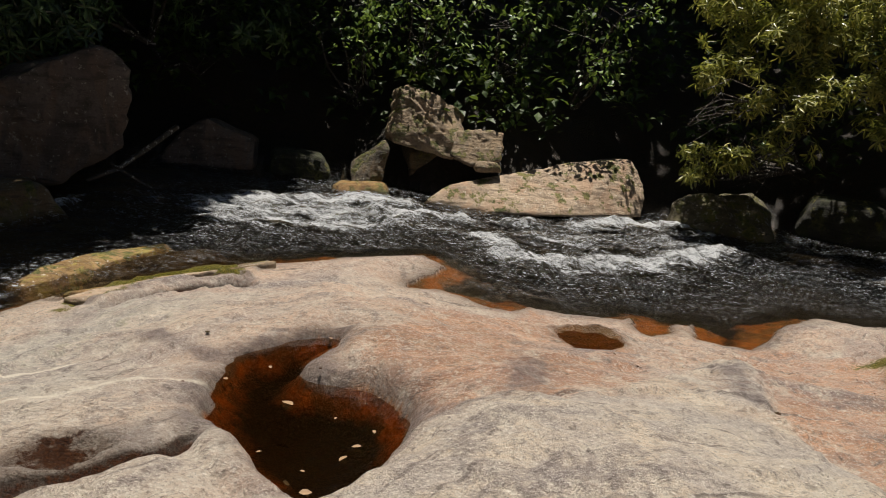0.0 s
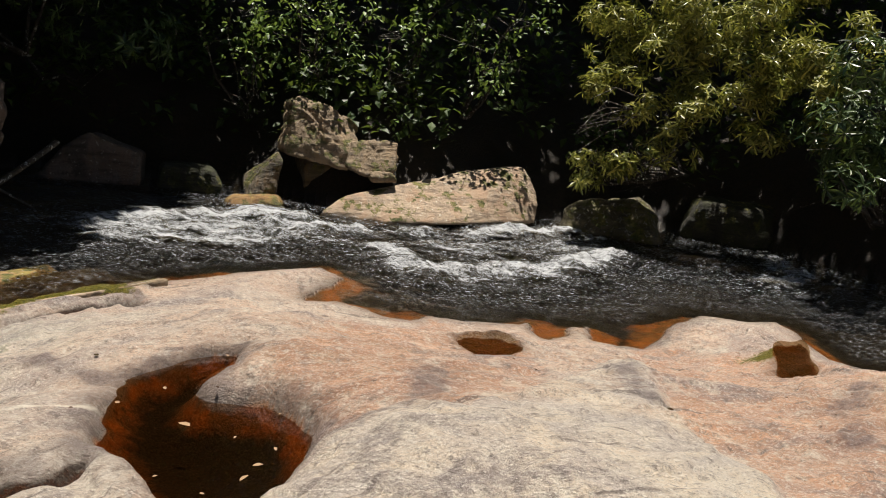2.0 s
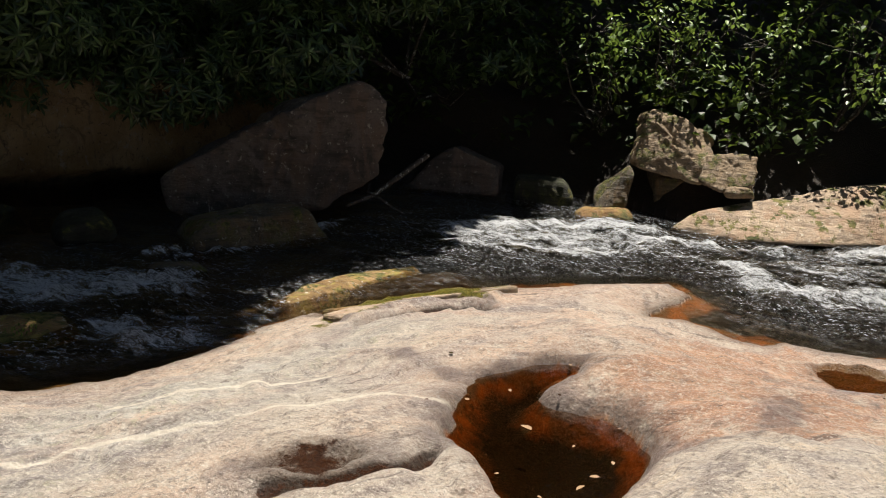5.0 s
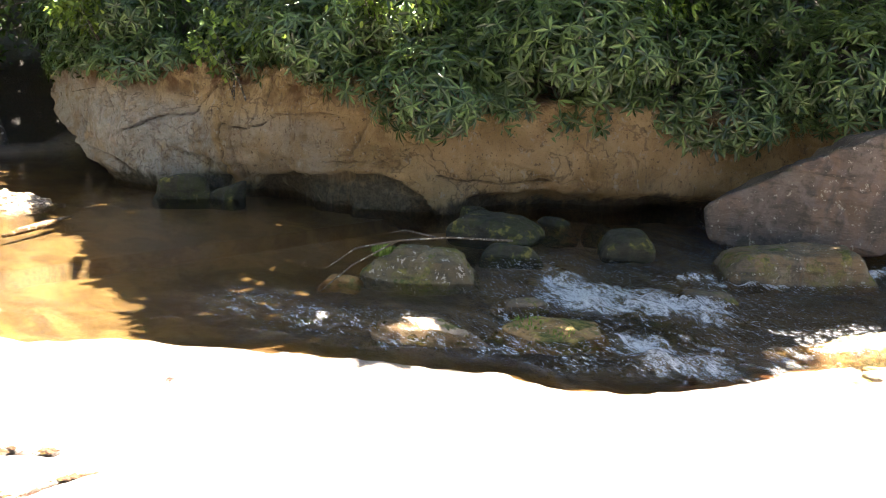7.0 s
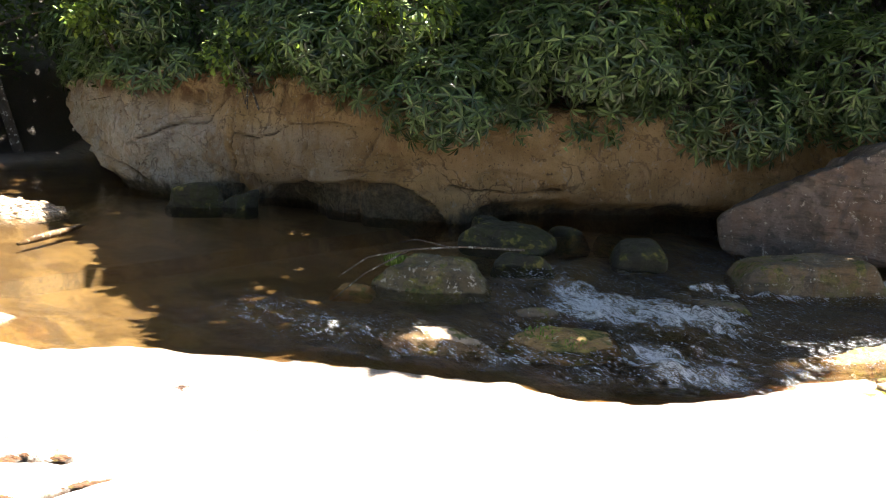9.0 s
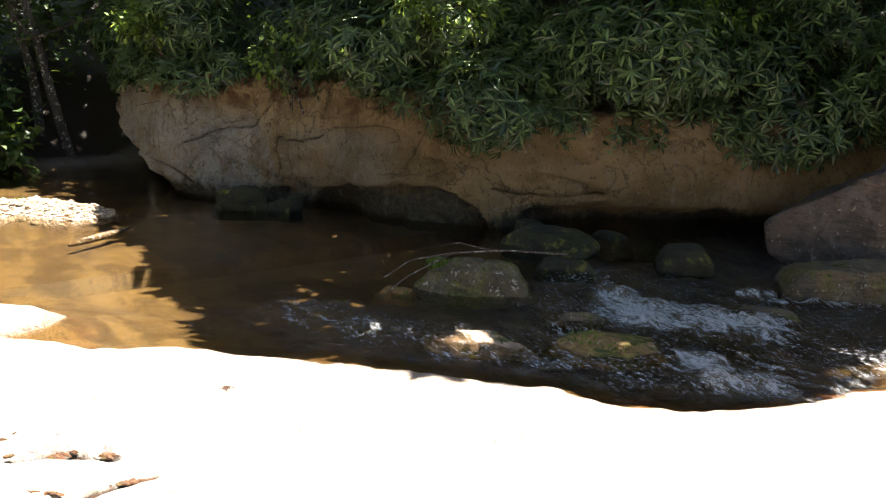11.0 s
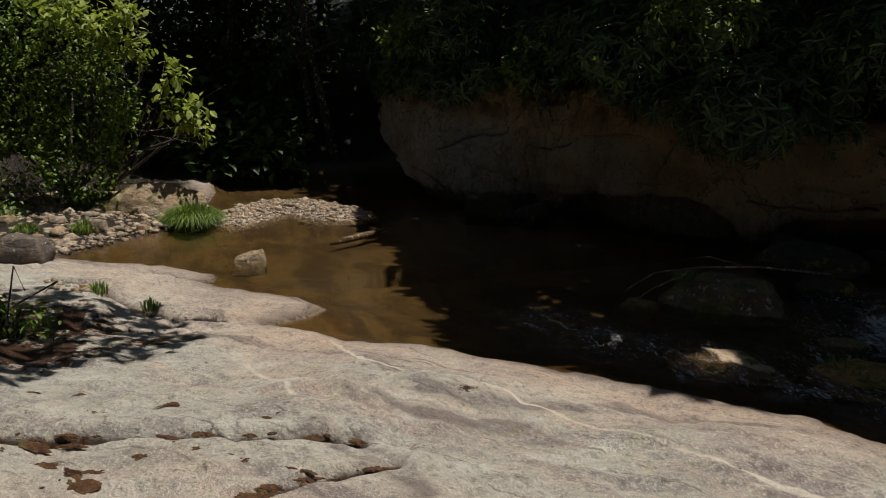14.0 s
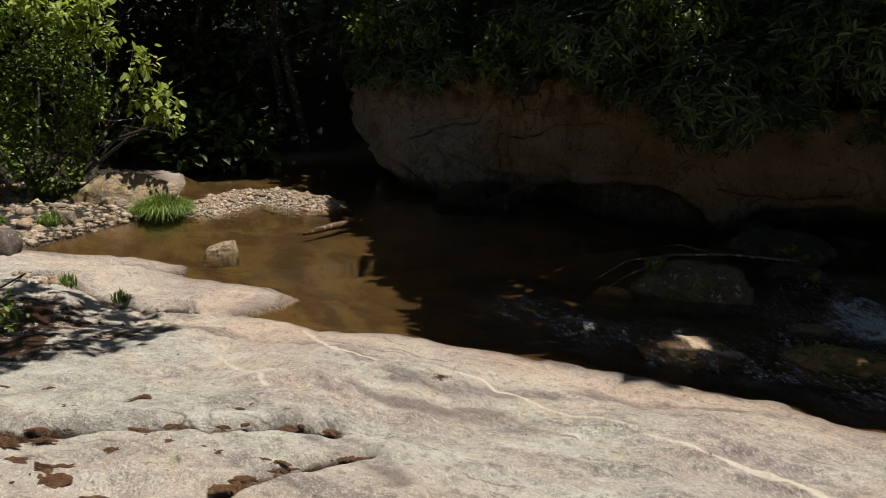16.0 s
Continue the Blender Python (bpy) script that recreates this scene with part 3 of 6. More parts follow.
def rock_mesh(name, corners, material, seed=0, hard=14, rough=0.03, level=5, ledges=0.0):
    """A boulder: the rounded hull of a few corners, with dents, ledges and grit."""
    d, tris = sphere(level)
    mid, n, h = hull_planes(corners)
    reach = np.maximum(d @ n.T, 0) / h
    r = (reach ** hard).sum(1) ** (-1.0 / hard)
    p = mid + d * r[:, None]
    size = float(np.ptp(np.array(corners, float), axis=0).max())
    off = np.array([noise.fractal(Vector(q * 2.2 / size + seed * 7.3), 0.9, 2.1, 5) for q in p])
    chips = np.array([noise.turbulence(Vector(q * 7 / size + seed * 3.1), 3, True) for q in p])
    p = p + d * ((off * 1.6 - 0.35 * chips) * rough * size)[:, None]
    if ledges:
        u = (p[:, 2] + 0.3 * p[:, 0]) / ledges + off * 1.2
        u = u - np.floor(u)
        p += d * ((np.minimum(u / 0.8, (1 - u) / 0.2) - 0.5) * 0.14 * ledges)[:, None]
    return tri_mesh(name, p, tris, material, True)


def boulder(name, label, at, corners, material, turn=0.0, seed=0, group="", category="boulder", **more):
    ob = new(name, rock_mesh(name, corners, material, seed, **more))
    ob.matrix_world = pose(*at, 0, 0, turn)
    return tagged(ob, label, category, group)


def boulder_at(name, label, corners, material, seed=0, back=None, **more):
    """A boulder given by corners in the world; back: how far its rear lies behind the front corners."""
    c = [Vector(q) for q in corners]
    if back:
        c += [q * 1.0 + Vector((*back, -0.1)) for q in c]
    foot = Vector((sum(q.x for q in c) / len(c), sum(q.y for q in c) / len(c), min(q.z for q in c)))
    return boulder(name, label, tuple(foot), [tuple(q - foot) for q in c], material, 0, seed, **more)


def block(w, d, h, lean=0.0, taper=0.75, seed=0):
    """Corners of an uneven block of that width, depth and height standing on z = 0."""
    rnd = random.Random(seed)
    out = []
    for z, k in ((-0.1 * h, 0.92), (0.45 * h, 1.0), (h, taper)):
        for sx, sy in ((-1, -1), (1, -1), (1, 1), (-1, 1)):
            out.append((sx * w / 2 * k * rnd.uniform(0.8, 1.1) + lean * z, sy * d / 2 * k * rnd.uniform(0.8, 1.1), z * rnd.uniform(0.85, 1.08)))
    return out


LEAF = {"lance": ((0.0, 0.0), (0.36, 0.10), (0.72, 0.105), (1.0, 0.0)), "oval": ((0.0, 0.0), (0.3, 0.26), (0.65, 0.24), (1.0, 0.0))}


def leaves(name, where, ways, length, material, shape="lance", rnd=None, curl=0.25, face=(0, 0, 1), plain=False):
    """One mesh of folded leaves: base, direction and length of each."""
    rnd = rnd or np.random.default_rng(1)
    where, ways = np.asarray(where, float), np.asarray(ways, float)
    ways = ways / (np.linalg.norm(ways, axis=1, keepdims=True) + 1e-9)
    m = len(where)
    length = np.broadcast_to(length, (m,))[:, None]
    side = np.cross(ways, rnd.normal(0, 0.3, (m, 3)) + np.asarray(face, float))
    side /= np.linalg.norm(side, axis=1, keepdims=True) + 1e-9
    up = np.cross(side, ways)
    (_, _), (a, wa), (b, wb), _ = LEAF[shape]
    bend = -curl
    if plain:
        k = 0.45
        verts = np.stack([where, where + length * (k * ways + wa * 1.3 * side + up * 0.05), where + length * (k * ways + up * bend * k * k), where + length * (k * ways - wa * 1.3 * side + up * 0.05), where + length * (ways + up * bend)], 1).reshape(-1, 3)
        tris = (np.array([(0, 2, 1), (0, 3, 2), (1, 2, 4), (2, 3, 4)])[None] + 5 * np.arange(m)[:, None, None]).reshape(-1, 3)
        return tri_mesh(name, verts, tris, material)
    rows = [where,
            where + length * (a * ways + wa * side + up * (bend * a * a + 0.05)), where + length * (a * ways + up * bend * a * a), where + length * (a * ways - wa * side + up * (bend * a * a + 0.05)),
            where + length * (b * ways + wb * side + up * (bend * b * b + 0.04)), where + length * (b * ways + up * bend * b * b), where + length * (b * ways - wb * side + up * (bend * b * b + 0.04)),
            where + length * (ways + up * bend)]
    verts = np.stack(rows, 1).reshape(-1, 3)
    one = np.array([(0, 2, 1), (0, 3, 2), (1, 2, 5), (1, 5, 4), (2, 3, 6), (2, 6, 5), (4, 5, 7), (5, 6, 7)])
    tris = (one[None] + 8 * np.arange(m)[:, None, None]).reshape(-1, 3)
    return tri_mesh(name, verts, tris, material)


def around(axis, rnd):
    axis = axis / (np.linalg.norm(axis, axis=1, keepdims=True) + 1e-9)
    a = np.cross(axis, rnd.normal(0, 1, axis.shape))
    a /= np.linalg.norm(a, axis=1, keepdims=True) + 1e-9
    return axis, a, np.cross(axis, a)


def whorls(centres, axes, rnd, count=8, length=0.13, spread=1.0, lift=0.35):
    """Rosettes of leaves round each twig's end."""
    axis, a, b = around(axes, rnd)
    where, ways, size = [], [], []
    for k in range(count):
        w = 2 * math.pi * (k + rnd.uniform(-0.3, 0.3, len(centres))) / count
        rise = lift + rnd.normal(0, 0.28, len(centres))
        ways.append((np.cos(w)[:, None] * a + np.sin(w)[:, None] * b) * spread + axis * rise[:, None])
        where.append(centres)
        size.append(length * rnd.uniform(0.65, 1.15, len(centres)))
    return np.concatenate(where), np.concatenate(ways), np.concatenate(size), np.tile(axis, (count, 1))


def crown_points(lumps, count, rnd, inner=0.35):
    """Twig ends over a crown made of several lumps (centre, radii): mostly near the outside, thinned by gaps."""
    vol = np.array([r[0] * r[1] + r[1] * r[2] + r[0] * r[2] for _, r in lumps])
    pick = rnd.choice(len(lumps), count, p=vol / vol.sum())
    d = rnd.normal(0, 1, (count, 3))
    d /= np.linalg.norm(d, axis=1, keepdims=True)
    rad = (inner + (1 - inner) * rnd.uniform(0, 1, count) ** 0.45)[:, None]
    c, r = np.array([l[0] for l in lumps])[pick], np.array([l[1] for l in lumps])[pick]
    p = c + d * r * rad
    gap = np.array([noise.noise(Vector(q * 1.7)) for q in p])
    keep = gap > -0.28 + 0.25 * (rad[:, 0] < 0.7)
    return p[keep], d[keep]


def bush(name, label, foot, lumps, count, material, seed, length=0.13, kind="whorl", group="", category="shrub", stems=6, inner=0.55, petals=8):
    rnd = np.random.default_rng(seed)
    ob = empty(name, foot, label, category, group)
    p, d = crown_points(lumps, count, rnd, inner)
    f = np.array(foot)
    if kind == "whorl":
        where, ways, size, face = whorls(p, d * 0.9 + np.array((0, -0.1, 0.55)), rnd, petals, length, 1.0, 0.1)
        me = leaves("crown", where - f, ways, size, material, "lance", rnd, 0.2, face)
    else:
        where = np.repeat(p, 5, 0) + rnd.normal(0, 0.07, (len(p) * 5, 3))
        ways = np.repeat(d, 5, 0) * 0.6 + rnd.normal(0, 0.6, (len(p) * 5, 3)) + (0, 0, -0.15)
        me = leaves("crown", where - f, ways, length * rnd.uniform(0.6, 1.2, len(where)), material, "oval", rnd, 0.2)
    crown = part("crown", me, ob)
    for k in range(stems):
        c, r = lumps[k % len(lumps)]
        end = np.array(c) + rnd.normal(0, 0.45, 3) * r - f
        mid = end * 0.5 + rnd.normal(0, 0.12, 3) - (0, 0, 0.05)
        base = rnd.normal(0, 0.08, 3) * (1, 1, 0)
        stalk = [([base, base * 0.5 + mid * 0.5, mid, (mid + end) / 2 + rnd.normal(0, 0.06, 3), end], [0.03, 0.026, 0.02, 0.014, 0.006])]
        for _ in range(4):
            q = mid + (end - mid) * rnd.uniform(0, 1)
            stalk.append(([q, q + rnd.normal(0, 0.16, 3), q + rnd.normal(0, 0.3, 3)], [0.009, 0.006, 0.003]))
        part("branch", tubes("branch", stalk, DARKBARK, 5), ob, "crooked dark-brown branch")
    return ob


# ---- ground: one sheet from the slab to the hills ----
def spaced(*runs):
    out = [np.arange(a, b, s) for a, b, s in runs]
    return np.concatenate(out)


gx = spaced((-60, -24, 3.0), (-24, -16, 0.5), (-16, -11, 0.1), (-11, 5.6, 0.027), (5.6, 9, 0.1), (9, 16, 0.5), (16, 61, 3.0))
gy = spaced((-60, -16, 3.0), (-16, -4, 0.6), (-4, -1.4, 0.12), (-1.4, 9.4, 0.027), (9.4, 14.5, 0.1), (14.5, 24, 0.4), (24, 71, 3.0))
GX, GY = np.meshgrid(gx, gy)
base, shore_d, far_d = slab(GX, GY)
GZ = hollows(GX, GY, base)
VEINS = [[(-3.4, 2.66), (-2.81, 3.03), (-2.61, 3.24), (-2.17, 3.51), (-1.6, 3.91), (-1.05, 4.13)],
         [(-6.16, 1.31), (-5.42, 1.34), (-4.9, 1.65), (-4.53, 1.99), (-4.2, 2.24), (-3.86, 2.4), (-3.58, 2.57), (-3.22, 2.75), (-2.98, 2.89)],
         [(-5.54, 0.61), (-4.44, 0.72)], [(-3.0, 3.6), (-2.3, 4.1), (-1.9, 4.5)]]
CRACKS = [[(-4.07, -0.65), (-4.1, -0.3), (-3.96, 0.06), (-3.95, 0.27), (-3.8, 0.93)], [(-3.22, 0.33), (-3.34, 0.53), (-3.4, 0.83), (-3.46, 1.0)],
          [(-1.52, 2.93), (-1.24, 3.04), (-1.0, 3.26), (-0.95, 3.4)], [(-9.05, 0.08), (-8.7, 0.4), (-8.55, 0.6)], [(-8.6, -0.75), (-8.2, -0.4), (-7.75, -0.15), (-7.2, 0.2), (-6.95, 0.6)], [(-2.5, 5.9), (-2.2, 6.6), (-1.6, 7.2)], [(-2.2, 5.75), (-1.9, 6.5), (-1.45, 7.05)], [(-2.75, 6.2), (-2.4, 6.9), (-1.9, 7.5)]]
STAINS = [[(-6.46, 0.28), (-6.03, 0.83), (-5.68, 1.41), (-4.54, 1.53), (-4.34, 1.94), (-4.37, 2.48), (-4.3, 3.1)], [(-4.38, 1.08), (-4.15, 1.46), (-4.03, 1.91), (-3.82, 2.04)],
          [(-3.91, 0.74), (-3.42, 0.99), (-3.11, 1.04)], [(-4.48, 2.78), (-4.03, 3.25), (-3.91, 3.69)], [(0.07, 3.73), (0.31, 3.72), (0.52, 3.75), (0.62, 4.47)],
          [(-1.83, 4.75), (-1.61, 4.88), (-1.04, 4.5), (-0.75, 4.95), (-0.47, 5.05)], [(-2.4, 5.9), (-2.1, 6.6), (-1.55, 7.2)], [(1.75, 4.2), (1.9, 4.9), (2.1, 5.4)], [(2.6, 3.6), (3.0, 4.4), (3.6, 5.0)]]
wob = 0.03 * fbm(GX, GY, 0.3, 71, 3)
near_rows = (GY > -2) & (GY < 10) & (GX > -12) & (GX < 8)
crack = np.full(GX.shape, 9.0)
vein = np.full(GX.shape, 9.0)
for line in CRACKS:
    crack[near_rows] = np.minimum(crack[near_rows], to_line(GX[near_rows], GY[near_rows], line) + wob[near_rows])
for line in VEINS:
    vein[near_rows] = np.minimum(vein[near_rows], np.abs(to_line(GX[near_rows], GY[near_rows], line) + 0.4 * wob[near_rows]))
terr = fbm(GX * 0.8 + 0.35 * GY, GY * 0.9 - 0.35 * GX, 1.5, 121, 3) * 3.5
terr = (np.floor(terr) + step(0.0, 0.10, terr - np.floor(terr))) / 3.5
GZ = GZ + 0.085 * terr * step(0.1, 0.7, shore_d) * step(0.1, 0.5, np.where(np.abs(GX) < 8, 9.0, 0) + 0 * GX) * (far_d < 0)
sheets = fbm(GX * 0.7 + 0.4 * GY, GY * 1.0 - 0.4 * GX, 0.7, 127, 3) * 4
sheets = (np.floor(sheets) + step(0.0, 0.08, sheets - np.floor(sheets))) / 4
al, ac = GX * 0.75 + GY * 0.62, 0.55 * np.clip(shore_d, -1, 6) + 0.45 * (GX * 0.45 - GY * 0.75)
GZ = GZ + (0.022 * fbm(al * 0.4, ac, 0.3, 151, 4) + 0.010 * fbm(GX, GY, 0.12, 153, 2)) * step(0.05, 0.3, shore_d) * (far_d < 0)
GZ = GZ + 0.09 * sheets * step(0.1, 0.5, shore_d) * (0.35 + 0.65 * step(0.5, 2.5, GX)) * (far_d < 0)
GZ = GZ - 0.075 * np.exp(-(crack / 0.045) ** 2) + (0.010 * fbm(GX, GY, 0.07, 155, 2) + 0.007 * fbm(al, ac * 2.2, 0.22, 159, 2)) * step(0.02, 0.2, shore_d) * (far_d < 0)
# the sheet beyond each long crack stands a little higher
for line in (CRACKS[0], CRACKS[4]):
    beyond = np.full(GX.shape, 9.0)
    beyond[near_rows] = to_line(GX[near_rows] + 0.13, GY[near_rows] - 0.03, line) + wob[near_rows]
    GZ = GZ + 0.035 * np.exp(-(beyond / 0.13) ** 2)
stain = np.full(GX.shape, 9.0)
for line in STAINS:
    stain[near_rows] = np.minimum(stain[near_rows], to_line(GX[near_rows], GY[near_rows], line) + 2.5 * wob[near_rows])
# a lower block in front of the crack by the big hollow, and a raised edge beside it
lower = signed(GX, GY, [(-2.2, 2.5), (-1.52, 2.93), (-1.24, 3.04), (-1.0, 3.26), (-0.93, 3.42), (-0.8, 3.2), (-0.55, 2.9), (-0.5, 2.2), (-1.5, 1.8)])
GZ = GZ - 0.07 * step(-0.03, 0.05, lower + wob) * step(1.0, 0.3, lower)
# stepped sheets of the ledge by the rapids
ledge_area = signed(GX, GY, [(-2.55, 6.0), (-2.48, 6.91), (-2.01, 7.5), (-1.43, 8.0), (-1.46, 7.06), (-1.88, 6.44), (-2.25, 5.79)])
GZ = GZ + np.where(ledge_area > 0, 0.05 * step(0, 0.06, ledge_area + wob) + 0.03 * step(0.18, 0.22, ledge_area + wob), 0)
# a pale sheet standing a little proud of the salmon rock beside it
PALE = [(0.05, 3.65), (0.47, 3.8), (0.7, 3.66), (1.3, 4.39), (2.2, 5.56), (1.86, 4.14), (1.81, 3.42), (1.8, 2.83), (1.7, 1.0), (-0.9, 0.8), (-0.55, 2.6), (-0.07, 3.06)]
SALMON = [[(-0.54, 3.95), (-0.33, 4.59), (0.12, 5.94), (1.01, 7.5), (1.53, 6.05), (1.37, 4.54), (0.7, 3.66), (0.47, 3.8), (0.15, 3.66), (-0.33, 3.74)],
          [(2.8, 7.3), (3.91, 6.9), (5.2, 6.4), (5.0, 3.0), (1.9, 1.4), (1.8, 2.83), (1.81, 3.42), (1.86, 4.14), (2.2, 5.4)]]
pale_d = np.full(GX.shape, -9.0)
pale_d[near_rows] = signed(GX[near_rows], GY[near_rows], PALE) + 2 * wob[near_rows]
GZ = GZ + 0.045 * step(-0.07, 0.05, pale_d)
me = grid_mesh("ground", GX, GY, GZ, GROUND)
zw_all = water_level(GX, GY)
pit = np.full(GX.shape, -9.0)
pit_depth = np.zeros(GX.shape)
for outline, level, depth, rim in POTHOLES:
    s = np.full(GX.shape, -9.0)
    s[near_rows] = signed(GX[near_rows], GY[near_rows], outline) + 0.035 * fbm(GX[near_rows], GY[near_rows], 0.22, 141, 3)
    pit = np.maximum(pit, s)
    pit_depth = np.maximum(pit_depth, np.where(s > 0, level - GZ, 0))
under = np.where(far_d > 0, 0, np.maximum(zw_all - GZ, pit_depth))
warp = 0.15 * fbm(GX, GY, 1.4, 111, 2)
mask(me, "along", GX * 0.75 + GY * 0.62 + warp)
mask(me, "across", 0.55 * np.clip(shore_d, -1, 6) + 0.45 * (GX * 0.45 - GY * 0.75) + warp)
mask(me, "drowned", np.clip(step(-0.012, 0.012, np.where(pit > 0, pit_depth, zw_all - GZ)) * ((shore_d < 0.02) | (pit > 0)) * (far_d <= 0), 0, 1) * (1 - ((pit > 0) & (GX < -1.15))))
mask(me, "depth", np.where(pit > 0, np.clip(pit_depth * 5.0, 0, 1), step(0.12, 0.5, -shore_d + 0.42 * fbm(GX, GY, 0.45, 33, 3))))
mask(me, "sand", step(-2.6, -4.2, GX) * (pit < 0) * (1 - 0.12 * step(-0.2, 0.6, fbm(GX, GY, 1.2, 161, 3))) + 0.7 * ((pit > 0) & (GX > 0.6)) + 0.55 * np.exp(-(to_line(GX, GY, [(-3.2, 6.75), (-2.7, 7.4), (-2.0, 8.1)]) / 0.5) ** 2))
mask(me, "damp", np.clip(np.exp(-np.maximum(shore_d, 0) / 0.10) * (shore_d > 0) + np.exp(-np.maximum(-pit, 0) / 0.06) * 0.8 + 0.6 * np.exp(-(crack / 0.04) ** 2) + 0.4 * np.exp(-(to_line(GX, GY, [(-3.2, 6.75), (-2.7, 7.4), (-2.0, 8.1)]) / 0.45) ** 2) * (shore_d < 0), 0, 1) * (far_d <= 0))
# stain lines; the second term paints the shaded walls of the left hollows
mask(me, "stain", np.maximum(0.85 * np.exp(-(stain / 0.045) ** 2) + 0.4 * np.exp(-(stain / 0.14) ** 2), 0.75 * np.exp(-(np.minimum(pit, 0) / 0.2) ** 2) * (GX < 0.6) * (0.6 + 0.8 * fbm(GX, GY, 0.5, 163, 2))))
mask(me, "vein", np.exp(-(vein / 0.025) ** 2) * (0.75 + 0.25 * fbm(GX, GY, 0.5, 77, 2)))
rusty = np.zeros(GX.shape)
for cx, cy, r, k in ((0.35, 4.7, 0.95, 1.0), (0.2, 3.9, 0.6, 0.6), (1.8, 4.3, 0.45, 0.9), (2.9, 4.3, 1.1, 0.8), (0.9, 6.6, 0.9, 0.5), (2.3, 6.3, 0.9, 0.5), (-2.0, 5.0, 0.5, 0.25)):
    rusty = np.maximum(rusty, k * np.exp(-(((GX - cx) ** 2 + (GY - cy) ** 2) / r ** 2) ** 1.5))
rusty = np.maximum(rusty, 0.5 * np.exp(-(to_line(GX, GY, [(-3.2, 6.75), (-2.7, 7.4), (-2.0, 8.1)]) / 0.4) ** 2))
mask(me, "rust", rusty)
salmon = np.maximum(0.42 * step(4.4, 5.4, GY + 0.25 * GX), 0.32) * step(-3.2, -1.4, GX)
for area in SALMON:
    salmon[near_rows] = np.maximum(salmon[near_rows], step(-0.15, 0.2, signed(GX[near_rows], GY[near_rows], area) + 3 * wob[near_rows]))
pale = step(-0.05, 0.05, pale_d)
mask(me, "pale", pale)
mask(me, "pink", salmon * (1 - pale) * (shore_d > 0))
edge = sheets * 4 - np.floor(sheets * 4)
mask(me, "cracked", np.maximum(np.exp(-(crack / 0.036) ** 2), 0.55 * step(0.02, 0.2, edge) * step(0.75, 0.4, edge) * (fbm(GX, GY, 0.6, 157, 2) > 0.1) * (shore_d > 0.2)))
mask(me, "lichen", step(0.3, 1.4, shore_d) * step(-2.4, -4.2, GX - 0.3 * GY))
mossy = np.exp(-(to_line(GX, GY, [(-2.45, 6.1), (-2.3, 6.7), (-1.7, 7.3)]) / 0.2) ** 2) + np.exp(-(to_line(GX, GY, [(-3.2, 6.75), (-2.7, 7.4), (-2.0, 8.1)]) / 0.25) ** 2) * 0.5
for cx, cy, r in ((3.75, 6.6, 0.25), (2.0, 7.75, 0.14), (-2.5, 5.75, 0.12)):
    mossy = np.maximum(mossy, 0.8 * np.exp(-((GX - cx) ** 2 + (GY - cy) ** 2) / r ** 2))
mask(me, "moss", mossy)
dirty = 0.6 * np.exp(-(crack / 0.04) ** 2)
for cx, cy, r, k in ((-5.9, -0.75, 0.6, 0.85), (-6.8, -0.7, 0.75, 0.75), (-1.42, 3.16, 0.17, 0.85), (-6.25, 0.05, 0.3, 0.6), (-4.5, 1.75, 0.1, 0.6)):
    dirty = np.maximum(dirty, k * np.exp(-(((GX - cx) ** 2 + (GY - cy) ** 2) / r ** 2)))
spots = step(0.42, 0.6, fbm(GX, GY, 0.33, 91, 3)) * step(1.1, 0.3, GY) * step(-3.0, -3.5, GX) * step(-7.5, -6.5, GX)
mask(me, "dirt", np.maximum(dirty, 0.62 * spots) * (shore_d > 0.1))
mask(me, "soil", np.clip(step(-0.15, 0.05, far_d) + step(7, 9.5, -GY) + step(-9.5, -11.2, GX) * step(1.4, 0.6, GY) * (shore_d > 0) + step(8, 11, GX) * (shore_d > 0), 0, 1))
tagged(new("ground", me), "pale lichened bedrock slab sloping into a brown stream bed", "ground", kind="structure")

# ---- water ----
wx = spaced((-60, -24, 3.0), (-24, -14, 0.4), (-14, -7, 0.09), (-7, 7.4, 0.04), (7.4, 12, 0.12), (12, 61, 3.0))
wy = spaced((-3, 2, 0.1), (2, 13.8, 0.04), (13.8, 16, 0.3))
WX, WY = np.meshgrid(wx, wy)
# crests and runs of broken water: line, half width, strength
LEFT_RAPID = [([(-2.44, 10.0), (-2.09, 10.75), (-1.48, 11.2), (-0.93, 11.6), (-0.44, 11.4)], 0.32, 1.0),
         ([(-2.3, 9.5), (-1.77, 9.75), (-1.02, 10.0), (-0.46, 10.4)], 0.3, 0.85),
         ([(-2.0, 10.2), (-1.3, 10.5), (-0.7, 10.9)], 0.4, 0.9),
         ([(-0.41, 10.86), (0.02, 11.04), (0.4, 11.05)], 0.16, 1.0),
         ([(-0.3, 10.4), (0.31, 10.2), (0.65, 10.2)], 0.14, 0.6)]
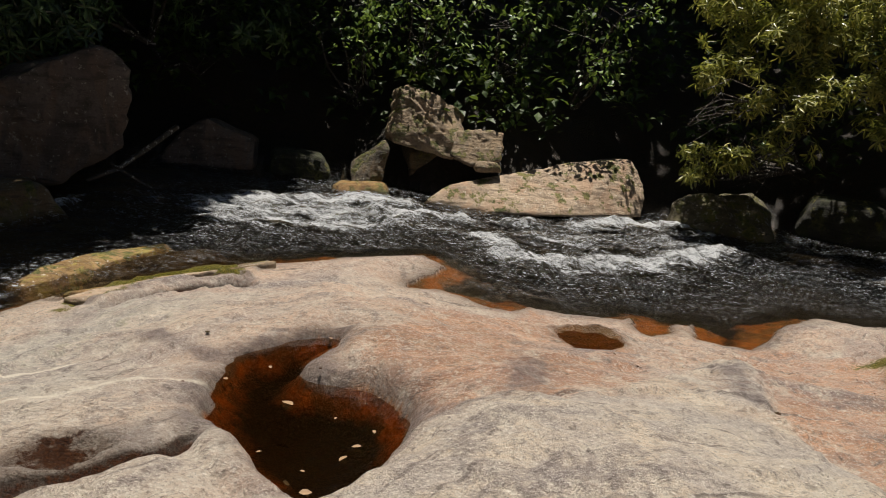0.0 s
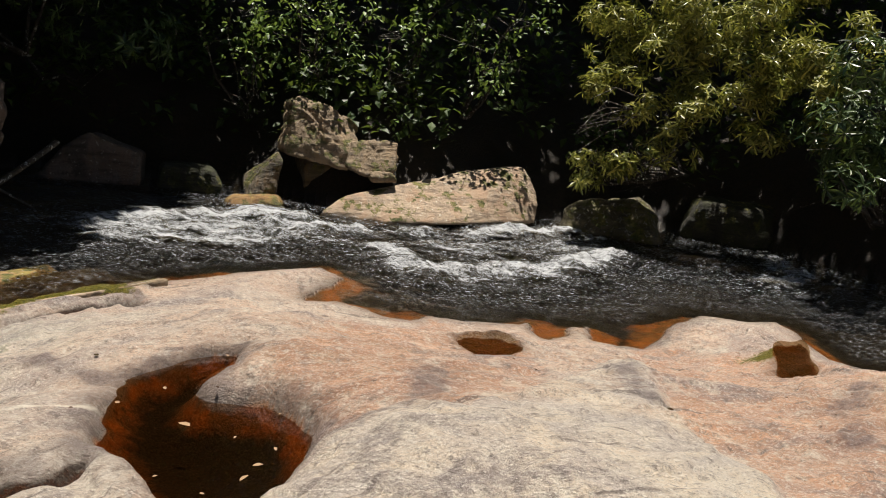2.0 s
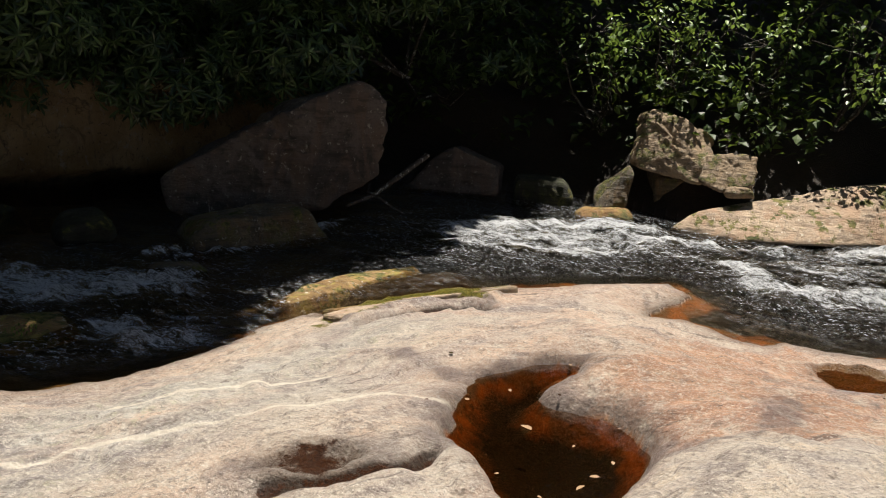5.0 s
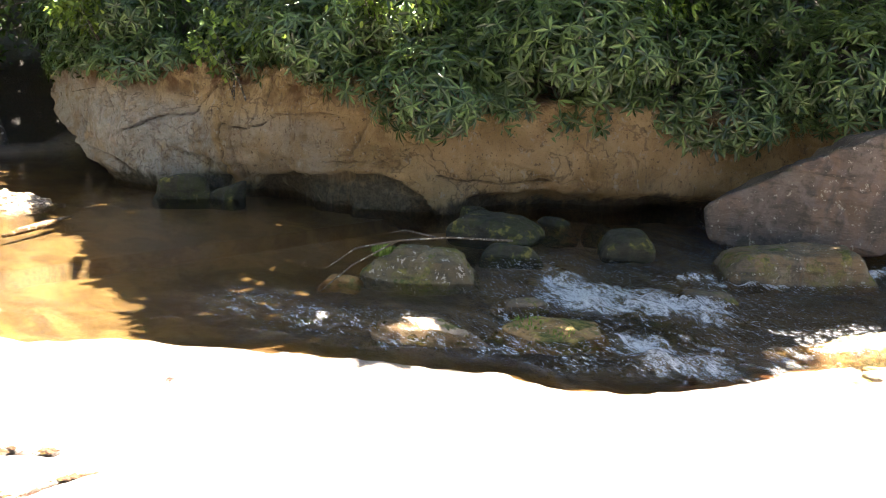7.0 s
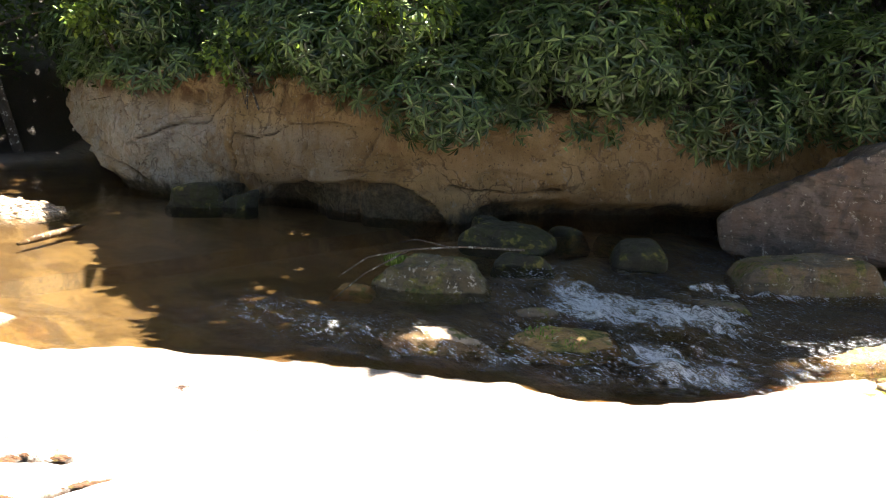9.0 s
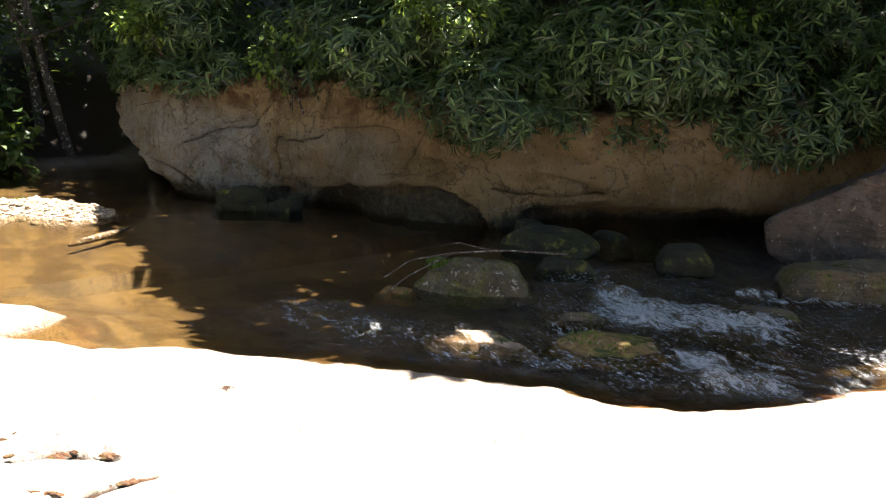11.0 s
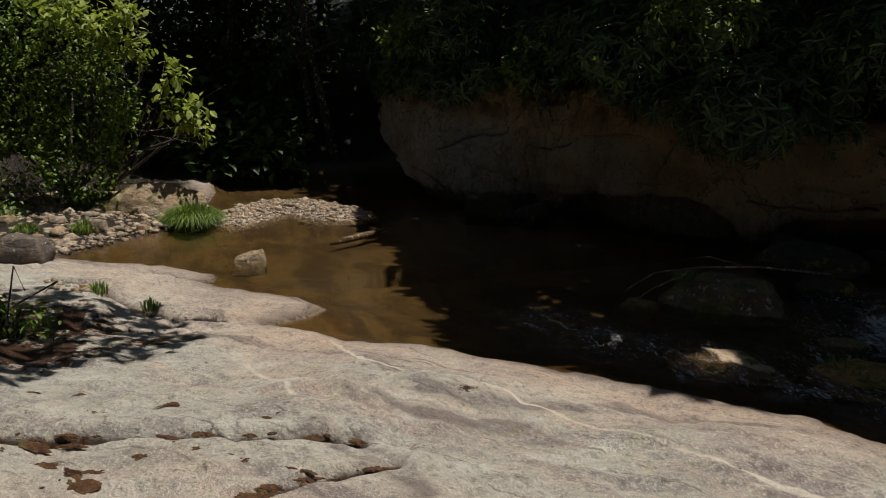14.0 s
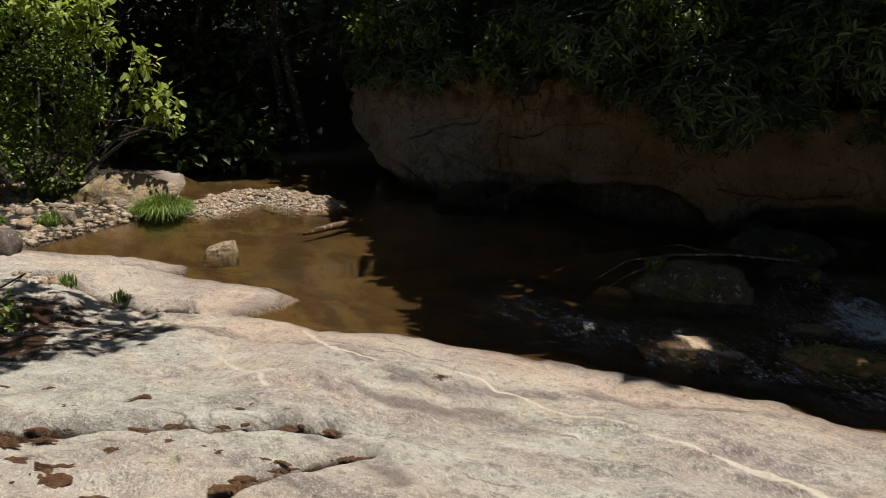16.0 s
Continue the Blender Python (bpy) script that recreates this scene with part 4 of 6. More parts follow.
RIGHT_RAPID = [([(0.65, 10.2), (0.84, 9.92), (0.98, 9.5), (1.33, 9.44), (1.87, 9.61), (2.65, 9.86), (3.16, 10.24), (3.8, 11.1)], 0.24, 1.0),
         ([(1.0, 9.2), (1.5, 9.1), (2.2, 9.3)], 0.22, 0.5),
         ([(2.1, 11.6), (2.7, 12.1), (3.61, 12.4), (3.95, 12.2), (4.51, 12.55), (5.0, 12.9)], 0.2, 1.0),
         ([(1.5, 10.7), (2.4, 10.8), (3.4, 11.2)], 0.5, 0.62),
         ([(0.92, 11.3), (1.4, 11.5)], 0.16, 0.8),
         ([(6.37, 11.5), (6.29, 11.04), (6.4, 10.5), (5.7, 10.2)], 0.22, 0.8),
         ([(5.1, 10.8), (5.6, 10.9)], 0.15, 0.4)]
LOWER_FALLS = [([(-5.35, 5.95), (-5.0, 5.75), (-4.6, 6.05), (-4.25, 6.45)], 0.26, 1.0),
         ([(-5.1, 6.2), (-4.7, 6.4), (-4.3, 6.75)], 0.16, 0.75),
         ([(-4.65, 7.3), (-4.39, 8.05)], 0.06, 0.8),
         ([(-4.05, 8.9), (-3.89, 9.7)], 0.07, 0.85),
         ([(-4.95, 7.1), (-4.75, 7.4)], 0.06, 0.8),
         ([(-4.0, 5.35), (-3.7, 5.2), (-3.4, 5.4)], 0.2, 0.9),
         ([(-3.75, 5.75), (-3.5, 5.6)], 0.16, 0.6),
         ([(-6.4, 3.15), (-5.6, 3.35), (-5.3, 3.5)], 0.22, 0.5),
         ([(-5.0, 3.6), (-4.6, 4.2), (-4.1, 4.6)], 0.22, 0.42),
         ([(-3.3, 6.1), (-3.05, 5.7)], 0.16, 0.5),
         ([(-3.2, 9.9), (-2.6, 10.0)], 0.16, 0.6)]
foam, turb = np.zeros(WX.shape), np.zeros(WX.shape)
for line, wide, k in LEFT_RAPID + RIGHT_RAPID + LOWER_FALLS:
    near = (WX > min(q[0] for q in line) - 2) & (WX < max(q[0] for q in line) + 2) & (WY > min(q[1] for q in line) - 2) & (WY < max(q[1] for q in line) + 2)
    d = to_line(WX[near] + 0.08 * fbm(WX[near], WY[near], 0.3, 57, 3), WY[near] + 0.08 * fbm(WX[near], WY[near], 0.3, 59, 3), line)
    foam[near] = np.maximum(foam[near], k * np.exp(-(d / (1.45 * wide)) ** 2))
    turb[near] = np.maximum(turb[near], k * np.exp(-(d / (2.2 * wide + 0.1)) ** 2))
q_all = WX + 0.3 * (WY - 6)
stream = step(-7.0, -4.8, q_all)
turb = np.clip(turb + 0.36 * stream, 0, 1) * (0.10 + 0.90 * step(0.08, 0.5, -signed(WX, WY, LAND)))
WZ = water_level(WX, WY) + turb * (0.05 * fbm(WX * 0.8, WY * 1.3, 0.42, 51, 3) + 0.03 * fbm(WX, WY, 0.14, 53, 2)) + foam * (0.05 + 0.10 * fbm(WX, WY * 1.4, 0.22, 55, 3))
wm = grid_mesh("water", WX, WY, WZ, WATER)
mask(wm, "foam", foam)
mask(wm, "turbulence", turb)
tagged(new("water", wm), "clear tea-brown stream breaking into white rapids", "water", kind="structure")
for outline, level, depth, rim in POTHOLES[:3]:
    c = np.mean(np.array(outline), 0)
    ring = [((x - c[0]) * 1.12 + c[0], (y - c[1]) * 1.12 + c[1], level) for x, y in outline]
    bm = bmesh.new()
    f = bm.faces.new([bm.verts.new(v) for v in ring])
    f.normal_update()
    if f.normal.z < 0:
        f.normal_flip()
    bmesh.ops.triangulate(bm, faces=[f])
    pm = bpy.data.meshes.new("puddle")
    bm.to_mesh(pm)
    bm.free()
    pm.materials.append(PUDDLE)
    tagged(new("puddle", pm), "still rust-brown puddle in a rock hollow", "puddle", "puddles in the slab", "structure")

# ---- ochre cliff along the pool ----
CLIFF = [(-17.6, 6.0), (-16.0, 4.75), (-14.4, 4.35), (-12.8, 4.75), (-11.75, 5.55), (-9.6, 6.15), (-8.5, 6.95), (-7.9, 8.2), (-7.1, 9.4), (-6.2, 10.7), (-5.2, 11.8)]


def along(pts, count):
    p = np.array(pts, float)
    s = np.concatenate([[0], np.cumsum(np.linalg.norm(np.diff(p, axis=0), axis=1))])
    t = np.linspace(0, s[-1], count)
    return np.stack([np.interp(t, s, p[:, 0]), np.interp(t, s, p[:, 1])], 1), t


def cliff():
    c, s = along(CLIFF, 420)
    k = np.ones(25) / 25
    pad = np.concatenate([np.repeat(c[:1], 12, 0), c, np.repeat(c[-1:], 12, 0)])
    c = np.stack([np.convolve(pad[:, 0], k, "valid"), np.convolve(pad[:, 1], k, "valid")], 1)
    tan = np.gradient(c, axis=0)
    tan /= np.linalg.norm(tan, axis=1, keepdims=True)
    out = np.stack([tan[:, 1], -tan[:, 0]], 1)
    v = np.linspace(0, 1, 90)
    S, V = np.meshgrid(s, v)
    top = np.interp(s, [0, 2.0, 3.5, 5.0, 7.0, 9.0, 11.0, 14.0], [1.5, 1.6, 1.75, 1.85, 1.95, 1.8, 1.55, 1.4])
    Z = -0.35 + V * (top[None] + 0.35)
    under = np.interp(s, [0, 1.5, 3.0, 4.0, 4.8, 6.5, 9.0, 14], [1.9, 1.8, 1.3, 0.6, 0.2, 0.05, 0.05, 0.35])
    lip = np.interp(s, [0, 1.5, 3.0, 4.2, 5.0, 6.5, 10.0, 11.0, 14], [1.0, 0.9, 0.6, 0.3, 0.12, -0.1, -0.1, 0.12, 0.1])
    body = 0.14 * np.sin(np.clip((Z + 0.1) / 1.9, 0, 1) * math.pi) + 0.12 - under[None] * step(lip[None] + 0.22, lip[None] - 0.22, Z)
    body = body - 1.2 * step(0.90, 1.0, V) ** 2
    f = fbm(S + 0.25 * Z, Z * 1.2, 1.1, 65, 2) * 3.2
    blocks = (np.floor(f) + step(0.0, 0.18, f - np.floor(f))) / 3.2
    rough = 0.20 * fbm(S, Z * 1.2, 1.0, 61, 4) + 0.27 * blocks + 0.06 * fbm(S, Z, 0.2, 63, 3) + 0.012 * fbm(S, Z, 0.05, 67, 2)
    cracks = np.zeros(S.shape)
    upright = [([(6.95, 1.53), (6.58, 1.32), (6.38, 1.06), (5.76, 1.0), (5.21, 0.72)], 0.022),
               ([(6.94, 1.6), (6.94, 1.25), (7.04, 0.94), (6.96, 0.54), (6.82, 0.1)], 0.035),
               ([(7.15, 0.92), (7.08, 0.55), (7.14, 0.2)], 0.025),
               ([(7.06, 0.95), (7.49, 0.9), (7.77, 1.01), (7.99, 1.13), (8.41, 1.17), (8.81, 1.13), (8.9, 1.0), (8.76, 0.95)], 0.02),
               ([(9.36, 1.5), (9.33, 1.3), (9.25, 1.08), (9.14, 0.87), (9.06, 0.64)], 0.04)]
    level = [([(8.25, 1.1), (8.19, 0.8)], 0.015),
             ([(8.7, 0.58), (9.06, 0.57), (9.44, 0.6), (9.82, 0.78)], 0.02),
             ([(4.94, 1.51), (5.25, 1.07), (5.07, 0.68)], 0.02),
             ([(3.87, 0.9), (4.25, 0.7), (4.46, 0.51), (5.04, 0.43), (5.48, 0.17)], 0.03),
             ([(7.8, 1.75), (7.85, 1.45), (7.75, 1.25)], 0.03),
             ([(8.6, 1.7), (8.7, 1.4), (8.55, 1.2)], 0.025),
             ([(10.2, 0.45), (10.9, 0.36), (11.7, 0.38)], 0.02)]
    for line, wide in upright + level:
        cracks = np.maximum(cracks, np.exp(-(to_line(S + 0.05 * fbm(S, Z, 0.3, 81, 3), Z + 0.05 * fbm(S, Z, 0.3, 83, 3), line) / wide) ** 2))
    cracks = cracks * (0.6 + 0.4 * step(-0.25, 0.3, fbm(S, Z, 0.35, 95, 3)))
    off = body + rough - 0.10 * cracks - 0.12 * step(0.0, 0.1, S - 7.0 - 0.05 * Z) + 0.08 * step(0.0, 0.12, S - 9.2 - 0.2 * (Z - 0.9))
    arch = np.interp(s, [7.1, 7.41, 7.97, 8.8, 9.06, 9.52, 9.82, 10.08, 10.25], [-0.1, 0.2, 0.34, 0.43, 0.48, 0.46, 0.36, 0.22, -0.1])[None] + 0.04 * fbm(S, 0 * S, 0.4, 87, 3)
    hollow = step(arch + 0.03, arch - 0.03, Z)
    off = off - 0.16 * hollow - 0.22 * step(0.26, 0.14, Z + 0.1 * fbm(S, Z, 0.5, 89, 2) + 0.03 * (S - 11)) * step(10.2, 10.8, S)
    X, Y = c[None, :, 0] + out[None, :, 0] * off, c[None, :, 1] + out[None, :, 1] * off
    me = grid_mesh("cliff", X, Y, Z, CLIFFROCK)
    # damp along the foot, plus shade put into the arch hollow's colour
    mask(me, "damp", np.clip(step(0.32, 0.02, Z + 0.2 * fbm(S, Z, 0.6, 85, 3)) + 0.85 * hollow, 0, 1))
    mask(me, "crack", cracks)
    mask(me, "grey", step(7.0, 6.8, S) * step(1.5, 3, S) * step(1.45, 1.0, Z + 0.2 * (S - 6)) + 0.45 * step(7.0, 7.1, S) * step(9.3, 8.4, S) * step(1.2, 1.0, Z))
    mask(me, "roots", step(1.2, 1.65, Z + 0.25 * fbm(S, Z, 0.5, 93, 3)))
    return tagged(new("cliff", me), "low ochre rock wall, cracked and undercut above the pool", "cliff", kind="structure")


cliff()


# ---- boulders ----
boulder_at("boulder", "angular tan boulder propped above the rapids, lit by sun", [
    (-0.74, 12.9, 0.3), (-0.6, 12.75, 0.21), (0.28, 12.67, 0.06), (0.4, 12.75, 0.3), (0.38, 13.2, 0.74), (-0.05, 13.25, 0.87), (-0.58, 13.15, 1), (-0.45, 13.3, 1.06),
    (0.4, 13.85, 0.64), (-0.7, 13.85, 0.89), (0.3, 13.85, 0.14), (-0.7, 13.85, 0.34)], BOULDER, 1, hard=40, rough=0.028, ledges=0.3, level=6)
boulder_at("boulder", "smaller tan boulder wedged beside a larger one", [
    (0.25, 12.6, 0.15), (0.55, 12.5, 0.0), (0.98, 12.55, 0.12), (1.02, 12.85, 0.52), (0.62, 12.95, 0.56), (0.3, 12.85, 0.48), (0.4, 13.4, 0.2), (1.0, 13.4, 0.2)], BOULDER, 2, hard=30, ledges=0.2)
boulder("boulder", "flat tan stone lying on a slab", (0.8, 12.62, -0.03), block(0.45, 0.3, 0.14, 0, 0.7, 3), BOULDER, 10, 3)
boulder("boulder", "shaded rock under a propped boulder", (-0.1, 13.35, -0.5), block(0.8, 0.7, 0.68, 0.05, 0.9, 5), MOSSROCK, 15, 3)
boulder_at("boulder", "mossy rock leaning at the stream's edge under a boulder", [
    (-1.15, 12.4, -0.5), (-0.75, 12.35, -0.5), (-0.62, 12.5, 0.15), (-0.72, 12.6, 0.3), (-1.2, 12.8, -0.1), (-0.7, 13.1, 0.2), (-1.1, 13.1, -0.4)], MOSSROCK, 4, hard=24)
boulder("boulder", "orange-stained rock washed by the rapids", (-0.95, 12.2, -0.5), block(0.85, 0.5, 0.24, 0, 0.7, 24), AMBER, 10, 24)
boulder_at("boulder", "broad cream rock slab sloping into the rapids", [
    (-0.15, 12.05, -0.5), (0.2, 12.3, -0.25), (1.07, 12.76, -0.1), (2.04, 13.14, 0.12), (3.04, 13.26, 0.22), (3.3, 12.95, -0.2), (3.2, 12.6, -0.55), (1.78, 11.95, -0.5), (0.6, 11.9, -0.55),
    (1.4, 13.5, -0.2), (3.0, 14.2, 0.1), (1.2, 13.5, -0.7), (3.1, 13.5, -0.7)], SLABSTONE, 5, hard=40, rough=0.01, ledges=0.1, level=6)
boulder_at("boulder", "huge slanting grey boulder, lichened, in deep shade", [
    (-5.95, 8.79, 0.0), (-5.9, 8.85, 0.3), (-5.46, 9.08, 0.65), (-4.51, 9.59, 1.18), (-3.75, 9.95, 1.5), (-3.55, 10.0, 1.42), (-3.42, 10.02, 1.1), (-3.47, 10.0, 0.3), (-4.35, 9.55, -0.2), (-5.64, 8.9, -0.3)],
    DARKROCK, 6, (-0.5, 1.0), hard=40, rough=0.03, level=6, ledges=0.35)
boulder("boulder", "long flat brown rock lying in the stream", (-4.5, 8.5, -0.32), block(1.9, 0.8, 0.42, 0, 0.7, 8), MOSSROCK, 48, 7)
boulder_at("boulder", "mossy flat-topped rock with pale lichen in the pool", [
    (-6.52, 4.3, -0.1), (-6.15, 4.36, -0.1), (-5.88, 4.58, -0.1), (-5.62, 5.1, -0.1), (-6.38, 4.45, 0.17), (-6.02, 4.66, 0.24), (-5.74, 4.98, 0.14), (-6.32, 4.75, 0.27), (-5.95, 5.1, 0.27), (-6.6, 4.8, -0.1), (-6.0, 5.5, -0.1)],
    POOLROCK, 8, hard=30, rough=0.03, ledges=0.2, level=6)
boulder("boulder", "broken tan stone awash beside the mossy rock", (-6.45, 4.15, -0.1), block(0.45, 0.3, 0.13, 0, 0.5, 62), AMBER, 40, 62, level=4)
boulder("boulder", "brown stone awash in the pool", (-5.15, 5.15, -0.2), block(0.55, 0.25, 0.15, 0, 0.5, 63), MOSSROCK, 55, 63, level=4)
boulder("boulder", "dark mossy boulder in the shaded pool", (-7.0, 6.55, -0.1), block(1.15, 0.8, 0.36, 0, 0.5, 10), SHADE_MOSSROCK, 30, 9, hard=9)
boulder("boulder", "low dark mossy boulder in the shaded pool", (-6.3, 6.1, -0.12), block(0.75, 0.45, 0.24, 0, 0.6, 64), SHADE_MOSSROCK, 40, 64, hard=10)
boulder("boulder", "round mossy boulder in the shaded pool", (-5.85, 7.4, -0.15), block(0.75, 0.6, 0.36, 0, 0.5, 11), SHADE_MOSSROCK, 50, 10, hard=6)
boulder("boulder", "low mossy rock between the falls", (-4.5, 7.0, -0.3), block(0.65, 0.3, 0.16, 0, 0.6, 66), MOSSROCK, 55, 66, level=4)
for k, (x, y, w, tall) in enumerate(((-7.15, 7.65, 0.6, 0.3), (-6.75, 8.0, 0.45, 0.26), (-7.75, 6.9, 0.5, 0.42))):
    boulder("boulder", "dark wet rubble under the overhanging wall", (x, y, -0.25), block(w, w * 0.7, tall, 0, 0.6, 70 + k), SHADE_MOSSROCK, 40 * k, 70 + k, level=4, group="rubble under the wall")
boulder("boulder", "low dark rock at the foot of the cliff", (-11.3, 4.72, -0.2), block(0.95, 0.6, 0.5, 0, 0.75, 12), SHADE_MOSSROCK, 55, 11, hard=8, rough=0.06)
boulder_at("boulder", "tilted dark rock at the foot of the cliff", [(-11.05, 4.85, -0.2), (-10.6, 5.1, -0.2), (-10.65, 5.35, -0.2), (-11.0, 4.9, 0.05), (-10.62, 5.15, 0.25), (-10.65, 5.4, 0.3), (-11.2, 5.3, 0.05), (-11.2, 5.4, -0.2)], SHADE_MOSSROCK, 12, hard=10, rough=0.06)
boulder_at("boulder", "flat pale rock just above the water", [
    (-5.42, 3.66, -0.12), (-5.08, 3.66, -0.15), (-4.9, 4.08, -0.2), (-4.72, 4.42, -0.22), (-5.22, 4.34, -0.15), (-5.36, 3.74, -0.02), (-5.12, 3.78, -0.045), (-4.97, 4.1, -0.085), (-4.82, 4.36, -0.125), (-5.2, 4.24, -0.04), (-5.3, 3.98, -0.015)],
    SLABSTONE, 13, hard=40, rough=0.02, ledges=0.08)
boulder_at("boulder", "flat wet rock with yellow moss amid the stream", [
    (-4.98, 4.56, -0.22), (-4.65, 4.52, -0.25), (-4.3, 4.72, -0.25), (-4.12, 5.25, -0.25), (-4.5, 5.5, -0.25), (-4.98, 5.08, -0.22), (-4.86, 4.68, -0.1), (-4.5, 4.78, -0.14), (-4.24, 5.18, -0.15), (-4.53, 5.38, -0.13), (-4.86, 5.02, -0.09)],
    MOSSLEDGE, 14, hard=40, rough=0.015, ledges=0.07)
boulder_at("boulder", "long amber ledge with yellow moss, washed by the stream", [
    (-3.36, 6.3, -0.4), (-3.1, 6.25, -0.4), (-2.75, 7.1, -0.4), (-2.2, 8.05, -0.4), (-2.45, 8.35, -0.4), (-3.0, 7.6, -0.4), (-3.3, 6.9, -0.4), (-3.26, 6.4, -0.24), (-3.1, 6.5, -0.225), (-2.85, 7.15, -0.205), (-2.4, 8.0, -0.24), (-2.5, 8.15, -0.245), (-2.98, 7.45, -0.21), (-3.2, 6.9, -0.2)],
    MOSSLEDGE, 16, hard=40, rough=0.015, ledges=0.06, level=6)
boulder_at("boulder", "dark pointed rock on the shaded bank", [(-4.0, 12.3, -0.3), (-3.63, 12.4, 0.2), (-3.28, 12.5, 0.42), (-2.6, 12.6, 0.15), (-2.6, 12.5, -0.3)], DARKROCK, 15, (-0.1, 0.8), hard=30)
boulder("boulder", "low dark rock on the shaded bank", (-2.0, 12.95, -0.45), block(1.0, 0.6, 0.42, 0, 0.7, 17), SHADE_MOSSROCK, 5, 16)
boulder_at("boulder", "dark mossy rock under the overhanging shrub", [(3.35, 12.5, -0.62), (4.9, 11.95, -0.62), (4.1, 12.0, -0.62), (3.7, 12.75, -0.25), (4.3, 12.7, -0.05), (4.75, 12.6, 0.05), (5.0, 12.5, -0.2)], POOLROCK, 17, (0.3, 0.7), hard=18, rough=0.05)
boulder("boulder", "dark rock under the overhanging shrub", (6.2, 12.6, -0.6), block(1.6, 1.0, 0.6, 0, 0.7, 19), SHADE_MOSSROCK, -30, 18)
boulder("boulder", "loose blocky stone standing in the shallow pool", (-9.42, 1.12, -0.13), [(-0.22, -0.13, -0.05), (0.18, -0.15, -0.05), (0.2, 0.13, -0.05), (-0.2, 0.15, -0.05), (-0.17, -0.05, 0.15), (0.0, -0.1, 0.21), (0.15, -0.05, 0.27), (0.16, 0.1, 0.26), (-0.1, 0.1, 0.2), (0.2, 0.0, 0.1)], BOULDER, 80, 19, hard=16, rough=0.035)
boulder_at("boulder", "grey angular boulder on the gravel bank", [(-12.75, -0.5, 0.0), (-12.6, 0.1, 0.0), (-12.65, 0.7, 0.0), (-12.9, 1.0, 0.1), (-12.8, -0.45, 0.18), (-12.75, -0.05, 0.4), (-12.9, 0.05, 0.52), (-12.95, 0.5, 0.46), (-12.95, 0.95, 0.28), (-13.6, -0.3, 0.2), (-13.6, 0.9, 0.2)], BOULDER, 20, hard=46, rough=0.02, ledges=0.2)
boulder("boulder", "dark grey boulder at the edge of the gravel", (-9.85, -1.15, 0.05), block(0.6, 0.42, 0.34, 0.1, 0.7, 61), DARKROCK, 70, 61, hard=30)

# ---- split plates of rock along the slab's edge ----
def plate(label, pts, lift, thick, material, seed):
    c = []
    for x, y in pts:
        z = float(height([x], [y])[0])
        c += [(x, y, z + lift), (x + 0.02, y - 0.02, z + lift - thick)]
    return boulder_at("rock_plate", label, c, material, seed, group="split plates on the ledge", category="rock plate", hard=40, rough=0.012)


plate("split sheet of tan rock with mossy joints", [(-2.62, 6.05), (-2.3, 6.75), (-2.12, 6.68), (-2.38, 5.95)], 0.06, 0.16, SLABSTONE, 31)
plate("split sheet of tan rock with mossy joints", [(-2.25, 6.75), (-1.75, 7.45), (-1.62, 7.3), (-2.05, 6.62)], 0.07, 0.16, SLABSTONE, 32)
plate("narrow grey sheet of rock at the ledge", [(-1.95, 7.35), (-1.5, 7.95), (-1.35, 7.75), (-1.7, 7.2)], 0.06, 0.15, BOULDER, 33)
plate("mossy sheet of rock at the water's edge", [(-2.75, 6.35), (-2.45, 6.95), (-2.35, 6.88), (-2.6, 6.3)], 0.03, 0.14, AMBER, 34)

# ---- shrubs on the far bank ----
def lumps_near(c, n, size, seed, flat=0.75):
    r = random.Random(seed)
    return [((c[0] + r.uniform(-1, 1) * size * 0.8, c[1] + r.uniform(-0.7, 0.7) * size * 0.7, c[2] + r.uniform(-0.6, 0.6) * size * 0.6),
             (size * r.uniform(0.45, 0.75), size * r.uniform(0.45, 0.7), size * flat * r.uniform(0.45, 0.7))) for _ in range(n)]


RH = "dense dark-green rhododendron overhanging the rock wall"
for k, (x, y, z, size, count) in enumerate((
        (-15.6, 5.2, 2.1, 1.5, 620), (-13.5, 5.2, 2.35, 1.3, 560), (-12.0, 6.1, 2.25, 1.3, 620), (-10.3, 6.6, 2.3, 1.4, 680), (-9.0, 7.2, 1.9, 1.4, 820),
        (-8.1, 8.3, 1.75, 1.4, 820), (-7.3, 9.6, 1.7, 1.5, 820), (-6.0, 11.2, 2.1, 1.7, 640), (-4.4, 13.0, 2.4, 1.8, 420), (-12.6, 8.0, 3.6, 2.0, 500),
        (-9.8, 9.2, 3.4, 2.0, 500), (-6.8, 12.2, 3.4, 2.0, 420))):
    fringe = []
    for j in range(4):
        fx = x - 0.9 + 0.6 * j
        fy = float(np.interp(fx, [c[0] for c in CLIFF], [c[1] for c in CLIFF]))
        low = float(np.interp(fx, [-16, -10.6, -9.9, -8.9, -7.8, -6.8], [1.75, 1.8, 1.85, 1.45, 1.3, 1.2]))
        fringe.append(((fx, fy - 0.12, low + 0.12 * math.sin(5 * fx)), (0.45, 0.32, 0.3)))
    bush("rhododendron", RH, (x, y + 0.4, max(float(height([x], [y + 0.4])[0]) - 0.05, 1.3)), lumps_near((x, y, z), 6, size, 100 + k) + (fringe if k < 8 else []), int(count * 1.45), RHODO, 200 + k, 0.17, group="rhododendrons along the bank")
